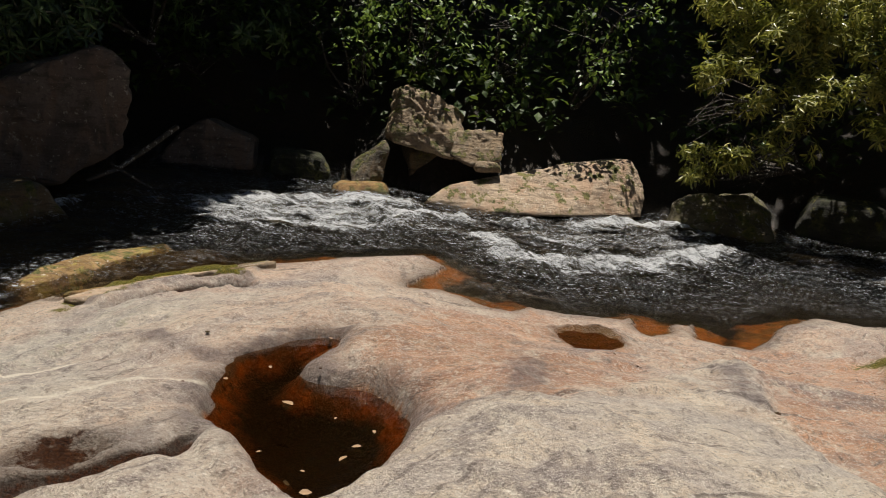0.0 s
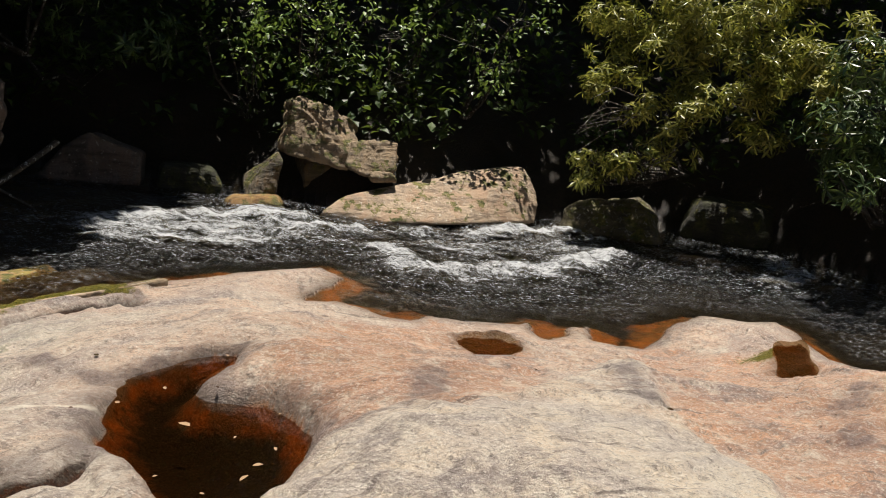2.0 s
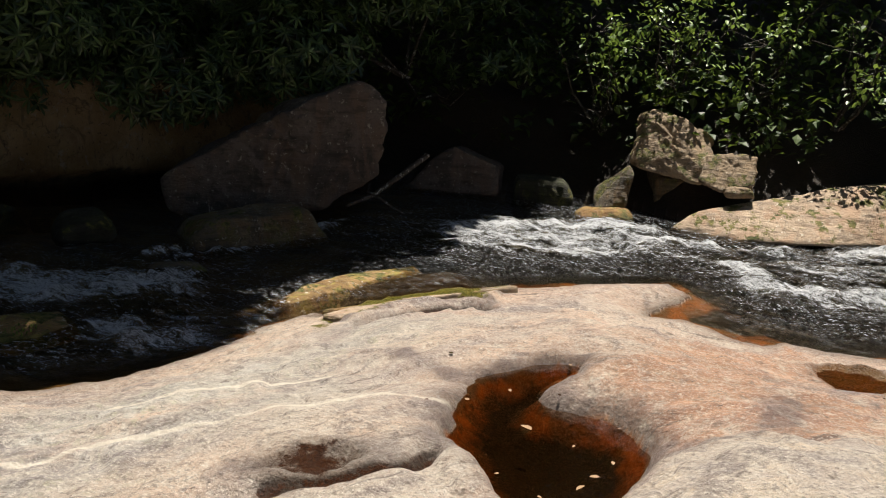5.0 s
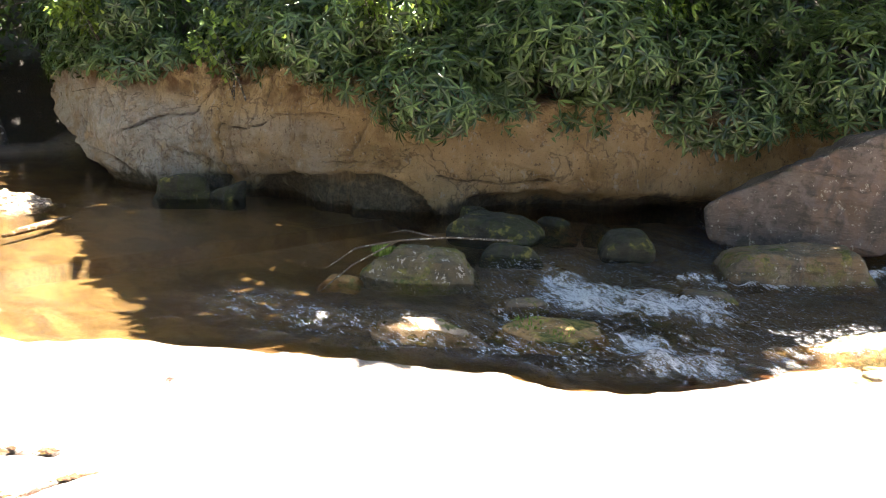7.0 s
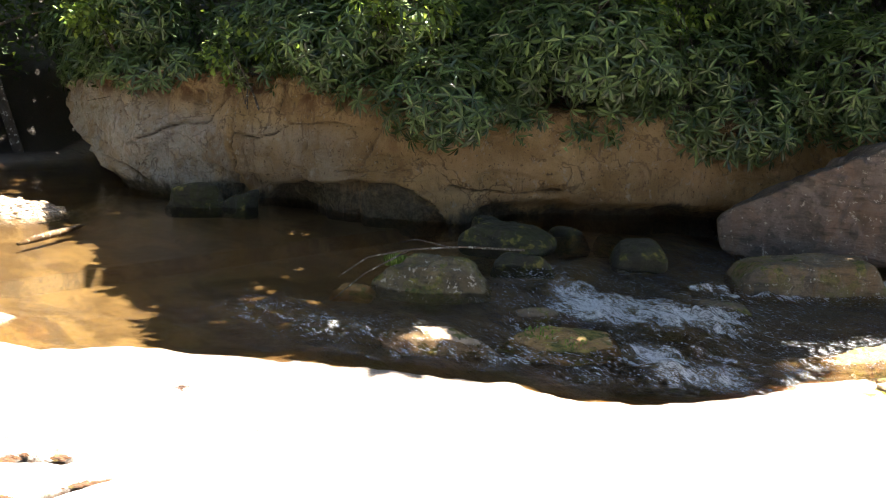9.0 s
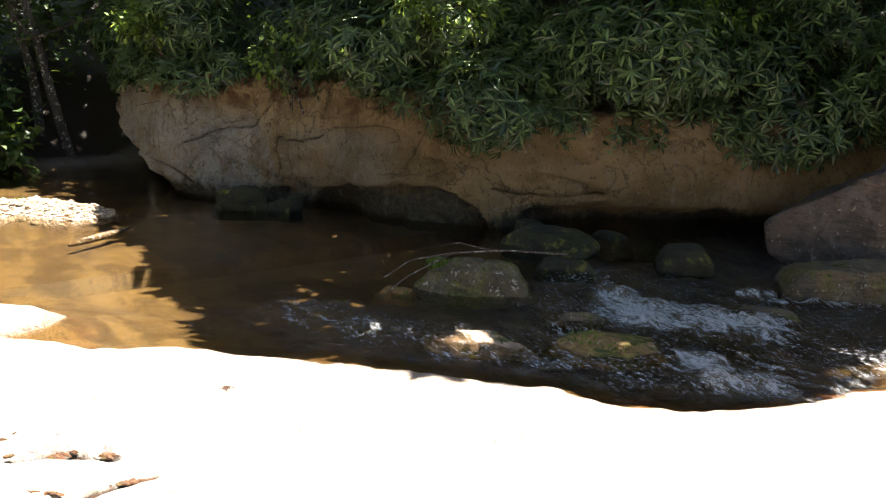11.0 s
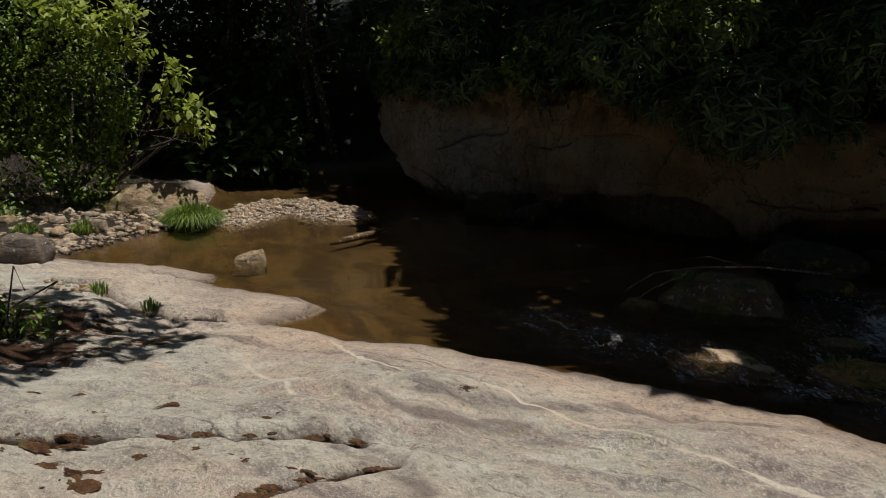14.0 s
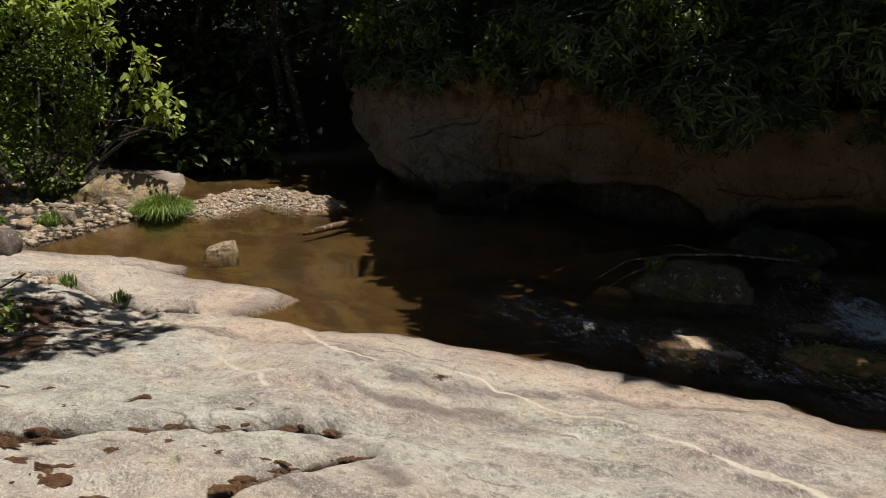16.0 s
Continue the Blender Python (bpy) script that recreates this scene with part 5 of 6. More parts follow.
LIT = (((-1.39, 13.60, 1.33), (-1.93, 13.55, 2.00), (-1.25, 13.65, 1.96)), ((-0.27, 13.65, 1.42), (0.10, 13.70, 2.10), (-0.58, 13.50, 2.29)), ((0.87, 13.65, 1.52), (1.02, 13.60, 0.80), (1.16, 13.70, 2.20)), ((2.16, 13.55, 2.00), (2.41, 13.50, 1.52), (2.90, 13.70, 2.39)))
for k, spots in enumerate(LIT):
    x, y = spots[0][0], spots[0][1] + 0.9
    bush("broadleaf_shrub", "broad-leaved shrub partly lit in the dark wood", (x, y, float(height([x], [y])[0]) - 0.05), [(c, (0.36, 0.28, 0.3)) for c in spots] + [((c[0] + 0.3, c[1] + 0.6, c[2] + 0.3), (0.5, 0.4, 0.4)) for c in spots],
         150, WOODLEAF, 240 + k, 0.10, "oval", "shrubs behind the rapids", inner=0.3)
def split_lumps(lumps, seed, each=4):
    """Each lump of a crown broken into several smaller, scattered sprays."""
    r = random.Random(seed)
    return [(tuple(c[k] + r.uniform(-0.85, 0.85) * q[k] for k in range(3)), tuple(q[k] * r.uniform(0.28, 0.5) for k in range(3))) for c, q in lumps for _ in range(each)]


OLIVE = [((3.75, 12.0, 0.5), (0.42, 0.35, 0.3)), ((4.5, 11.55, 0.9), (0.65, 0.45, 0.45)), ((4.2, 12.5, 1.65), (0.6, 0.5, 0.6)), ((4.6, 13.0, 2.5), (0.7, 0.6, 0.6)), ((5.35, 12.5, 2.4), (0.75, 0.6, 0.6)), ((6.1, 11.95, 2.4), (0.8, 0.6, 0.6)),
         ((5.4, 11.7, 1.35), (0.75, 0.5, 0.5)), ((6.2, 11.4, 1.75), (0.6, 0.5, 0.6)), ((6.65, 11.1, 2.3), (0.6, 0.5, 0.5)), ((5.0, 12.1, 1.9), (0.7, 0.5, 0.6)), ((4.9, 12.9, 3.2), (0.9, 0.6, 0.5)), ((6.2, 12.3, 3.2), (0.9, 0.6, 0.5))]
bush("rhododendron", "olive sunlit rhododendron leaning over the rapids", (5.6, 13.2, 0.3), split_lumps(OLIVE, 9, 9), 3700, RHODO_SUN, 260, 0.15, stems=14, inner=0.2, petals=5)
bush("rhododendron", "large-leaved rhododendron sprays hanging in half shade", (7.6, 10.9, 0.1), [((6.15, 9.6, 0.8), (0.35, 0.35, 0.25)), ((6.15, 9.9, 1.55), (0.4, 0.4, 0.35)), ((6.7, 10.2, 1.1), (0.5, 0.4, 0.5)), ((6.6, 10.3, 2.2), (0.5, 0.4, 0.4))], 160, RHODO, 262, 0.17, stems=5)
bush("rhododendron", "deep green rhododendron in shade by the rapids", (8.4, 11.2, 0.2), lumps_near((8.0, 10.6, 1.8), 6, 1.5, 170), 700, RHODO, 261, 0.15)

# ---- tall trees on the far bank, whose crowns shade the pool ----
SHADE_POOL = [(-24, 2.6), (-13, 3.2), (-11.5, 2.95), (-10, 3.0), (-8.5, 2.85), (-7.3, 2.75), (-6.2, 2.4), (-5.2, 3.0), (-4.2, 4.2), (-3.5, 4.6), (-3.1, 5.5), (-3.4, 6.3), (-3.4, 7.2), (-3.1, 8.0), (-2.7, 9.0),
              (-2.4, 10.5), (-2.0, 12.3), (-2.2, 22), (-24, 22)]
SHADE_RIGHT = [(5.3, 13.6), (5.8, 12.4), (7.1, 11.7), (7.4, 10.3), (7.0, 9.0), (6.4, 7.2), (7.0, 6.4), (12, 5), (14, 22), (5.3, 22)]
SHADE_BEHIND = [(-2.4, 13.95), (0.3, 13.9), (1.2, 13.6), (3.3, 13.5), (5.5, 13.4), (5.5, 22), (-2.4, 22)]


# openings in the crowns: where their light falls, and how wide
GAPS = [(-9.6, 5.6, 0.4), (-10.6, 5.3, 0.25), (-5.2, 3.85, 0.34), (-4.6, 4.95, 0.2), (-4.85, 4.7, 0.14), (-6.45, 4.3, 0.16), (-5.85, 4.7, 0.1), (-12.9, 4.6, 0.2), (-3.3, 6.9, 0.45),
        (-5.5, 3.3, 0.3), (-5.9, 3.0, 0.2), (-4.4, 4.3, 0.12), (-4.9, 6.2, 0.15), (-8.95, 5.8, 0.45), (-8.75, 6.2, 0.3), (-9.4, 5.3, 0.22)]
fleck = random.Random(12)
GAPS += [(fleck.uniform(-8.0, -4.9), fleck.uniform(3.15, 4.5), fleck.uniform(0.04, 0.11)) for _ in range(26)]


def canopy(name, label, area, count, foot, seed, low=6.0, high=10.0, rough=1.0, leaf=0.32):
    rnd = np.random.default_rng(seed)
    xs, ys = [p[0] for p in area], [p[1] for p in area]
    g = np.stack([rnd.uniform(min(xs), max(xs), count * 3), rnd.uniform(min(ys), max(ys), count * 3)], 1)
    edge = signed(g[:, 0], g[:, 1], area) + 0.35 * fbm(g[:, 0], g[:, 1], 0.9, 5, 3) * rough
    for gx0, gy0, r in GAPS:
        edge = np.where(np.hypot(g[:, 0] - gx0, g[:, 1] - gy0) + 0.25 * fbm(g[:, 0], g[:, 1], 0.4, 8, 2) < r, -1, edge)
    g = g[edge > 0][:count]
    h = low + (high - low) * rnd.uniform(0, 1, len(g))
    p = np.stack([g[:, 0] + SUN[0] / SUN[2] * h, g[:, 1] + SUN[1] / SUN[2] * h, h], 1)
    f = np.array(foot)
    ob = empty(name, foot, label, "tree")
    ways = rnd.normal(0, 1, p.shape) * (1, 1, 0.3)
    part("crown", leaves("crown", p - f, ways, leaf * rnd.uniform(0.7, 1.3, len(p)), CANOPY, "oval", rnd, plain=True), ob)
    stems = [([(0, 0, -0.2), (0.1, -0.1, 2.5), (0.0, -0.3, 6), (0.2, -0.4, 11)], [0.24, 0.19, 0.15, 0.07])]
    for k in range(14):
        e = p[rnd.integers(len(p))] - f
        b = np.array((0.05, -0.25, rnd.uniform(4.8, 7)))
        stems.append(([b, b * 0.6 + e * 0.4 + (0, 0, 0.3), e], [0.08, 0.05, 0.015]))
    part("trunk", tubes("trunk", stems, DARKBARK, 8), ob)
    return ob


def cut(area, x0, x1):
    """The stretch of an area between two lines across x."""
    for side, k in ((1, x0), (-1, x1)):
        out = []
        for a, b in zip(area, area[1:] + area[:1]):
            ia, ib = side * (a[0] - k) >= 0, side * (b[0] - k) >= 0
            if ia:
                out.append(a)
            if ia != ib:
                t = (k - a[0]) / (b[0] - a[0])
                out.append((k, a[1] + t * (b[1] - a[1])))
        area = out
    return area


# unseen crown added overhead to throw dapples on the slab's left
DAPPLE = [(-8.0, -1.6), (-7.4, 0.1), (-6.4, 0.35), (-5.4, 0.0), (-4.9, -1.0), (-5.5, -2.2)]
canopy("tree", "unseen tree added on the near bank to cast dappled shade", DAPPLE, 800, (-6.5, -6.0, float(height([-6.5], [-6.0])[0])), 313, 5.0, 7.0, 1.0, 0.16)
for k, (x0, x1, fx, fy, n) in enumerate(((-24.5, -13.5, -18, 13, 26000), (-14.5, -9, -12.5, 12, 30000), (-10, -5.5, -8.5, 14, 30000), (-6.5, -1.9, -5, 16.5, 18000))):
    canopy("tree", "tall broad-leaved tree whose crown shades the pool", cut(SHADE_POOL, x0, x1), n, (fx, fy, float(height([fx], [fy])[0])), 300 + k, leaf=0.23 if k in (1, 2) else 0.32)
canopy("tree", "tall broad-leaved tree shading the end of the rapids", SHADE_RIGHT, 12000, (9.5, 14.5, float(height([9.5], [14.5])[0])), 310)
SHADE_WEST = [(-32, -12), (-16.2, -12), (-15.9, 3), (-32, 3)]
canopy("tree", "tall broad-leaved tree behind the gravel bank", SHADE_WEST, 26000, (-19, -4, float(height([-19], [-4])[0])), 312)
canopy("tree", "tall broad-leaved tree in the wood behind the rapids", SHADE_BEHIND, 9000, (2.5, 19.5, float(height([2.5], [19.5])[0])), 311)

# ---- dark undergrowth and trunks in the wood ----
def undergrowth(name, label, xs, ys, count, seed, tall=3.2, low=0.0, size=0.13, west=False):
    rnd = np.random.default_rng(seed)
    p = np.stack([rnd.uniform(*xs, count), rnd.uniform(*ys, count)], 1)
    e = -15.5 - p[:, 0] if west else signed(p[:, 0], p[:, 1], FAR_LAND)
    p, e = p[e > 0.5], e[e > 0.5]
    z = height(p[:, 0], p[:, 1]) + low + np.minimum(tall, 0.5 + 0.45 * e) * rnd.uniform(0, 1, len(p)) ** 0.8
    c = np.stack([p[:, 0], p[:, 1], z], 1)
    gap = np.array([noise.noise(Vector(q * 0.9)) for q in c])
    c = c[gap > -0.05]
    where = np.repeat(c, 7, 0) + rnd.normal(0, 0.14, (len(c) * 7, 3))
    ways = rnd.normal(0, 1, where.shape) * (1, 1, 0.5)
    ob = new(name, leaves(name, where, ways, size * rnd.uniform(0.6, 1.3, len(where)), CANOPY, "oval", rnd, plain=True))
    return tagged(ob, label, "undergrowth", kind="stuff")


undergrowth("undergrowth", "dark leafy undergrowth on the wooded slope", (-32, -5), (0, 20), 11000, 400, 6.0, 0.2, 0.2)
undergrowth("undergrowth", "dark leafy undergrowth behind the rapids", (-6, 14), (10, 24), 7000, 401, 5.0, 0.1, 0.18)
undergrowth("undergrowth", "dark leafy undergrowth behind the gravel bank", (-30, -15), (-10, 3), 11000, 402, 9.0, 0.1, 0.24, True)


def tree(label, foot, lean, tall, seed, r=0.16):
    """A slender woodland tree with forking limbs."""
    rnd = np.random.default_rng(seed)
    ob = empty("tree", foot, label, "tree")
    lean = np.array((*lean, 0))
    line = [lean * (k / 6) ** 1.2 * tall + (0, 0, -0.2 + tall * k / 6) + rnd.normal(0, 0.05, 3) for k in range(7)]
    part("trunk", tubes("trunk", [(line, [r * (1.15 - 0.13 * k) for k in range(7)])], DARKBARK, 9), ob)
    tips = []
    for k in range(12):
        b = line[rnd.integers(2, 7)]
        e = b + rnd.normal(0, 1, 3) * (1.1, 1.1, 0.35) + (0, 0, 0.35)
        part("limb", tubes("limb", [([b, (b + e) / 2 + rnd.normal(0, 0.12, 3), e], [0.04, 0.024, 0.008])], DARKBARK, 5), ob)
        tips += [b + (e - b) * t for t in (0.5, 0.75, 1.0)]
    tips = np.repeat(np.array(tips), 26, 0)
    where = tips + rnd.normal(0, 0.28, tips.shape)
    part("crown", leaves("crown", where, rnd.normal(0, 1, where.shape) * (1, 1, 0.5), 0.14 * rnd.uniform(0.6, 1.3, len(where)), CANOPY, "oval", rnd, plain=True), ob)
    return ob


for k, (x, y, z) in enumerate(((-7.0, 10.0, 2.6), (-9.3, 7.0, 2.7), (-13.9, 5.0, 2.4), (-11.2, 6.0, 2.0))):
    bush("broadleaf_shrub", "light green broad-leaved sapling among rhododendrons", (x, y + 0.5, float(height([x], [y + 0.5])[0]) - 0.05), lumps_near((x, y - 0.45, z), 3, 0.7, 180 + k), 150, BROAD, 280 + k, 0.11, "oval", "saplings on the cliff")
for k, (x, y, lx, ly, tall) in enumerate(((-17.9, 3.6, -0.02, -0.16, 7), (-17.6, 3.9, 0.06, -0.22, 7), (-19.5, 2.0, 0.03, 0.1, 8), (-21, 4.5, 0, -0.1, 9), (-20, 0.5, 0.05, 0.05, 8))):
    tree("slender dark-trunked tree leaning on the wooded bank", (x, y, float(height([x], [y])[0])), (lx, ly), tall, 420 + k, 0.085)

# ---- sunlit shrubs on the gravel bank ----
bush("broadleaf_shrub", "bright green leafy shrub in sun on the gravel bank", (-14.1, -0.9, 0.15),
     [((-13.55, -1.14, 2.64), (0.55, 0.55, 0.4)), ((-13.60, -0.54, 2.11), (0.45, 0.5, 0.4)), ((-13.51, -1.42, 1.88), (0.5, 0.5, 0.45)), ((-13.40, -0.29, 1.47), (0.45, 0.45, 0.35)), ((-13.32, -0.91, 1.25), (0.5, 0.5, 0.4)),
      ((-13.3, -0.4, 0.95), (0.4, 0.36, 0.3)), ((-13.10, -1.39, 0.79), (0.5, 0.5, 0.4)), ((-13.06, -0.67, 0.55), (0.45, 0.45, 0.3)), ((-12.90, -1.72, 0.4), (0.5, 0.5, 0.3)), ((-13.43, 0.06, 1.54), (0.3, 0.3, 0.25)), ((-13.29, -2.0, 1.3), (0.6, 0.6, 0.5)), ((-13.60, -2.1, 2.5), (0.6, 0.6, 0.5)), ((-14.20, -1.0, 3.3), (0.7, 0.9, 0.4))],
     2500, BROAD, 270, 0.08, "oval", stems=14, inner=0.3)
bush("sapling", "young maple branches with yellow-green leaves in sun", (-14.4, -0.4, 0.2), [((-13.09, 0.54, 1.95), (0.24, 0.24, 0.12)), ((-13.07, 0.82, 1.47), (0.2, 0.22, 0.14)), ((-13.07, 0.93, 1.19), (0.14, 0.16, 0.14)), ((-13.09, 0.4, 2.14), (0.25, 0.25, 0.1)), ((-13.1, 0.05, 2.37), (0.26, 0.26, 0.12)),
     ((-13.09, -0.37, 2.6), (0.3, 0.3, 0.12)), ((-13.1, 0.05, 2.82), (0.3, 0.25, 0.1)), ((-13.09, 0.55, 1.52), (0.2, 0.22, 0.12)), ((-13.1, 0.27, 1.68), (0.2, 0.22, 0.12)), ((-13.08, -0.67, 2.78), (0.3, 0.3, 0.12))],
     240, MAPLE, 271, 0.135, "oval", category="sapling", stems=10)

# ---- unseen trees added behind the viewpoint: they close the clearing and block sky light ----
def unseen_tree(foot, tall, wide, seed):
    rnd = np.random.default_rng(seed)
    ob = empty("tree", foot, "tall unseen leafy tree added behind the viewpoint to block sky light", "tree", "trees at the near edge")
    d = rnd.normal(0, 1, (1500, 3))
    d /= np.linalg.norm(d, axis=1, keepdims=True)
    p = d * (wide, wide, tall * 0.38) * rnd.uniform(0.45, 1.0, (1500, 1)) ** 0.5 + (0, 0, tall * 0.62)
    part("crown", leaves("crown", p, rnd.normal(0, 1, p.shape) * (1, 1, 0.5), 0.75 * rnd.uniform(0.6, 1.3, len(p)), CANOPY, "oval", rnd, plain=True), ob)
    part("trunk", tubes("trunk", [([(0, 0, -0.2), (0.1, 0, tall * 0.3), (0, 0.1, tall * 0.8)], [0.22, 0.17, 0.05])], DARKBARK, 8), ob)


for k in range(9):
    x, y = -24 + 5.2 * k, -11.5 - 2.5 * (k % 2)
    unseen_tree((x, y, float(height([x], [y])[0])), 13 + 2 * (k % 3), 3.2, 700 + k)


# ---- gravel bank, bar and small things ----
def pebbles(name, label, xs, ys, count, seed, size, keep, sink=0.3):
    """Loose cobbles strewn over a stretch of bank, as one heap."""
    rnd = np.random.default_rng(seed)
    d, tris = sphere(1)
    p = np.stack([rnd.uniform(*xs, count), rnd.uniform(*ys, count)], 1)
    p = p[keep(p[:, 0], p[:, 1])]
    z = height(p[:, 0], p[:, 1])
    verts, faces = [], []
    for k in range(len(p)):
        s = size * math.exp(rnd.normal(0, 0.6))
        r = np.array((1.0, rnd.uniform(0.6, 0.9), rnd.uniform(0.35, 0.6))) * s
        bumps = 1 + 0.22 * np.sin(d @ rnd.normal(0, 2.2, 3) + rnd.uniform(0, 6)) + 0.12 * np.sin(d @ rnd.normal(0, 4, 3))
        cuts = rnd.normal(0, 1, (7, 3))
        cuts /= np.linalg.norm(cuts, axis=1, keepdims=True)
        bumps = bumps * np.minimum(1, 0.72 / np.maximum((d @ cuts.T).max(1), 0.1))
        w = rnd.uniform(0, 6.28)
        q = d * bumps[:, None] * r
        q = np.stack([q[:, 0] * math.cos(w) - q[:, 1] * math.sin(w), q[:, 0] * math.sin(w) + q[:, 1] * math.cos(w), q[:, 2] + 0.25 * q[:, 0] * rnd.normal(0, 0.4)], 1)
        verts.append(q + (p[k, 0], p[k, 1], z[k] + r[2] * (1 - 2 * sink)))
        faces.append(tris + k * len(d))
    ob = new(name, tri_mesh(name, np.concatenate(verts), np.concatenate(faces), PEBBLE, True))
    return tagged(ob, label, "gravel", kind="stuff")


def on_bank(x, y):
    d = signed(x, y, LAND)
    return (d > 0.0) & (d < 2.6)


def on_bar(x, y):
    return to_line(x, y, [(-12.1, 1.25), (-12.85, 1.85), (-12.75, 2.35), (-11.9, 2.72)]) < 0.55


pebbles("gravel", "bleached cobbles strewn over the gravel bank", (-14.5, -9.9), (-4.5, 1.0), 12000, 500, 0.024, lambda x, y: on_bank(x, y) & (x < -10.2 + 0.3 * np.sin(y * 3)))
pebbles("gravel", "pale pebbles piled on a bar in the pool", (-14.6, -11), (1, 3.4), 18000, 501, 0.012, on_bar)
pebbles("gravel", "small pale pebbles washed into a hollow of the slab", (-8.72, -7.52), (-0.98, -0.18), 420, 502, 0.016, lambda x, y: np.hypot((x - -8.12) / 0.55, (y - -0.58) / 0.3) + 0.4 * fbm(x, y, 0.2, 4, 2) < 0.8)
rnd = random.Random(5)
for k in range(34):
    x, y = rnd.uniform(-13.4, -10.4), rnd.uniform(-2.6, 0.3)
    if float(signed(np.array([x]), np.array([y]), LAND)[0]) < -0.1:
        continue
    w = rnd.uniform(0.1, 0.36)
    boulder("stone", "angular tan stone among cobbles on the bank", (x, y, float(height([x], [y])[0]) - 0.03), block(w, w * 0.75, w * 0.55, 0, 0.7, 600 + k), BOULDER if k % 3 else PEBBLE, rnd.uniform(0, 180), k, "stones on the gravel bank", "stone", level=4, hard=26)


def tuft(name, label, at, blades, tall, spread, seed, category="grass"):
    rnd = np.random.default_rng(seed)
    a = rnd.uniform(0, 6.28, blades)
    r = spread * 0.5 * np.sqrt(rnd.uniform(0, 1, blades))
    base = np.array((r * np.cos(a) * 0.75, r * np.sin(a) * 0.75, np.zeros(blades))).T
    a = a + rnd.normal(0, 0.7, blades)
    out = np.stack([np.cos(a), np.sin(a), np.zeros(blades)], 1)
    lean = np.clip(0.15 + 0.9 * r / spread + rnd.normal(0, 0.35, blades), 0.05, 1.3)[:, None]
    h = (tall * rnd.uniform(0.65, 1.1, blades) * (1.05 - 0.9 * (r / spread) ** 1.5))[:, None]
    side = np.stack([-out[:, 1], out[:, 0], out[:, 2]], 1) * 0.006
    up = np.array((0, 0, 1.0))
    m, t = base + out * lean * h * 0.35 + up * h * 0.7, base + out * lean * h * 0.95 + up * h * (1.0 - 0.55 * lean)
    verts = np.stack([base - side, base + side, m - side * 0.8, m + side * 0.8, t], 1).reshape(-1, 3)
    tris = (np.array([(0, 1, 3), (0, 3, 2), (2, 3, 4)])[None] + 5 * np.arange(blades)[:, None, None]).reshape(-1, 3)
    ob = new(name, tri_mesh(name, verts, tris, GRASS))
    ob.location = at
    return tagged(ob, label, category, kind="stuff")


for k, (x, y, n, tall, spread) in enumerate(((-11.95, 0.7, 3200, 0.4, 0.8), (-13.6, 2.35, 250, 0.22, 0.4), (-11.5, -0.6, 260, 0.22, 0.4), (-11.7, -1.3, 200, 0.2, 0.35), (-13.4, -0.6, 500, 0.3, 0.8), (-12.6, -2.1, 300, 0.25, 0.5),
                                              (-6.45, 4.62, 200, 0.12, 0.3), (-4.75, 4.85, 60, 0.07, 0.4), (-4.5, 4.95, 50, 0.06, 0.3), (-7.9, -0.35, 90, 0.15, 0.2), (-7.5, 0.05, 60, 0.12, 0.2))):
    tuft("grass_tuft", "bright green grass tuft at the water's edge" if x < -9 else "grass and moss growing on a rock in the stream" if y > 4 else "small grass tuft in a rock crack", (x, y, {4.62: 0.16, 4.85: -0.12, 4.95: -0.15}.get(y, float(height([x], [y])[0]) - 0.02)), n, tall, spread, 520 + k)

bush("seedling", "small leafy green plant rooted in leaf litter", (-6.42, -0.85, float(height([-6.42], [-0.85])[0])), [((-6.42, -0.85, 0.33), (0.17, 0.2, 0.07)), ((-6.45, -1.0, 0.36), (0.17, 0.17, 0.08))], 150, BROAD, 530, 0.055, "oval", category="plant", stems=4)


def driftwood(name, label, points, radii, category="driftwood"):
    ob = new(name, tubes(name, [(points, radii)], WETWOOD, 9))
    return tagged(ob, label, category)


driftwood("driftwood_log", "waterlogged brown log stranded in the shallows", [(-10.2, 2.2, -0.04), (-10.33, 2.42, -0.03), (-10.5, 2.7, -0.025), (-10.65, 2.92, -0.015), (-10.8, 3.12, -0.015)], [0.02, 0.04, 0.045, 0.03, 0.01])
root = empty("driftwood_root", (-3.66, 9.2, 0.07), "brown driftwood root wedged beside a boulder", "driftwood")
foot = np.array(root.location)
part("stem", tubes("stem", [([np.array(q) - foot for q in [(-3.66, 9.2, 0.07), (-3.45, 9.49, 0.16), (-3.26, 9.88, 0.34), (-3.06, 10.36, 0.55)]], [0.02, 0.026, 0.03, 0.034])], DARKBARK, 8), root)
part("side_root", tubes("side_root", [([np.array(q) - foot for q in [(-3.51, 9.47, 0.21), (-3.28, 9.45, 0.1), (-3.05, 9.42, -0.01)]], [0.018, 0.015, 0.01])], DARKBARK, 7), root)
twig = empty("fallen_branch", (-6.3, 4.5, 0.25), "bare grey branch draped over a mossy rock", "branch")
part("stem", tubes("stem", [([(0.55, 1.1, 0.05), (0.35, 0.5, 0.12), (0.1, 0.1, 0.1), (-0.05, -0.3, -0.1), (-0.1, -0.65, -0.33)], [0.011, 0.010, 0.009, 0.007, 0.003])], BARK, 6), twig)
part("side_twig", tubes("side_twig", [([(0.1, 0.1, 0.1), (-0.15, -0.2, 0.02), (-0.25, -0.45, -0.15)], [0.01, 0.007, 0.003])], BARK, 5), twig)
part("side_twig", tubes("side_twig", [([(0.3, 0.4, 0.12), (0.0, 0.25, 0.16), (-0.2, 0.2, 0.1)], [0.009, 0.006, 0.003])], BARK, 5), twig)


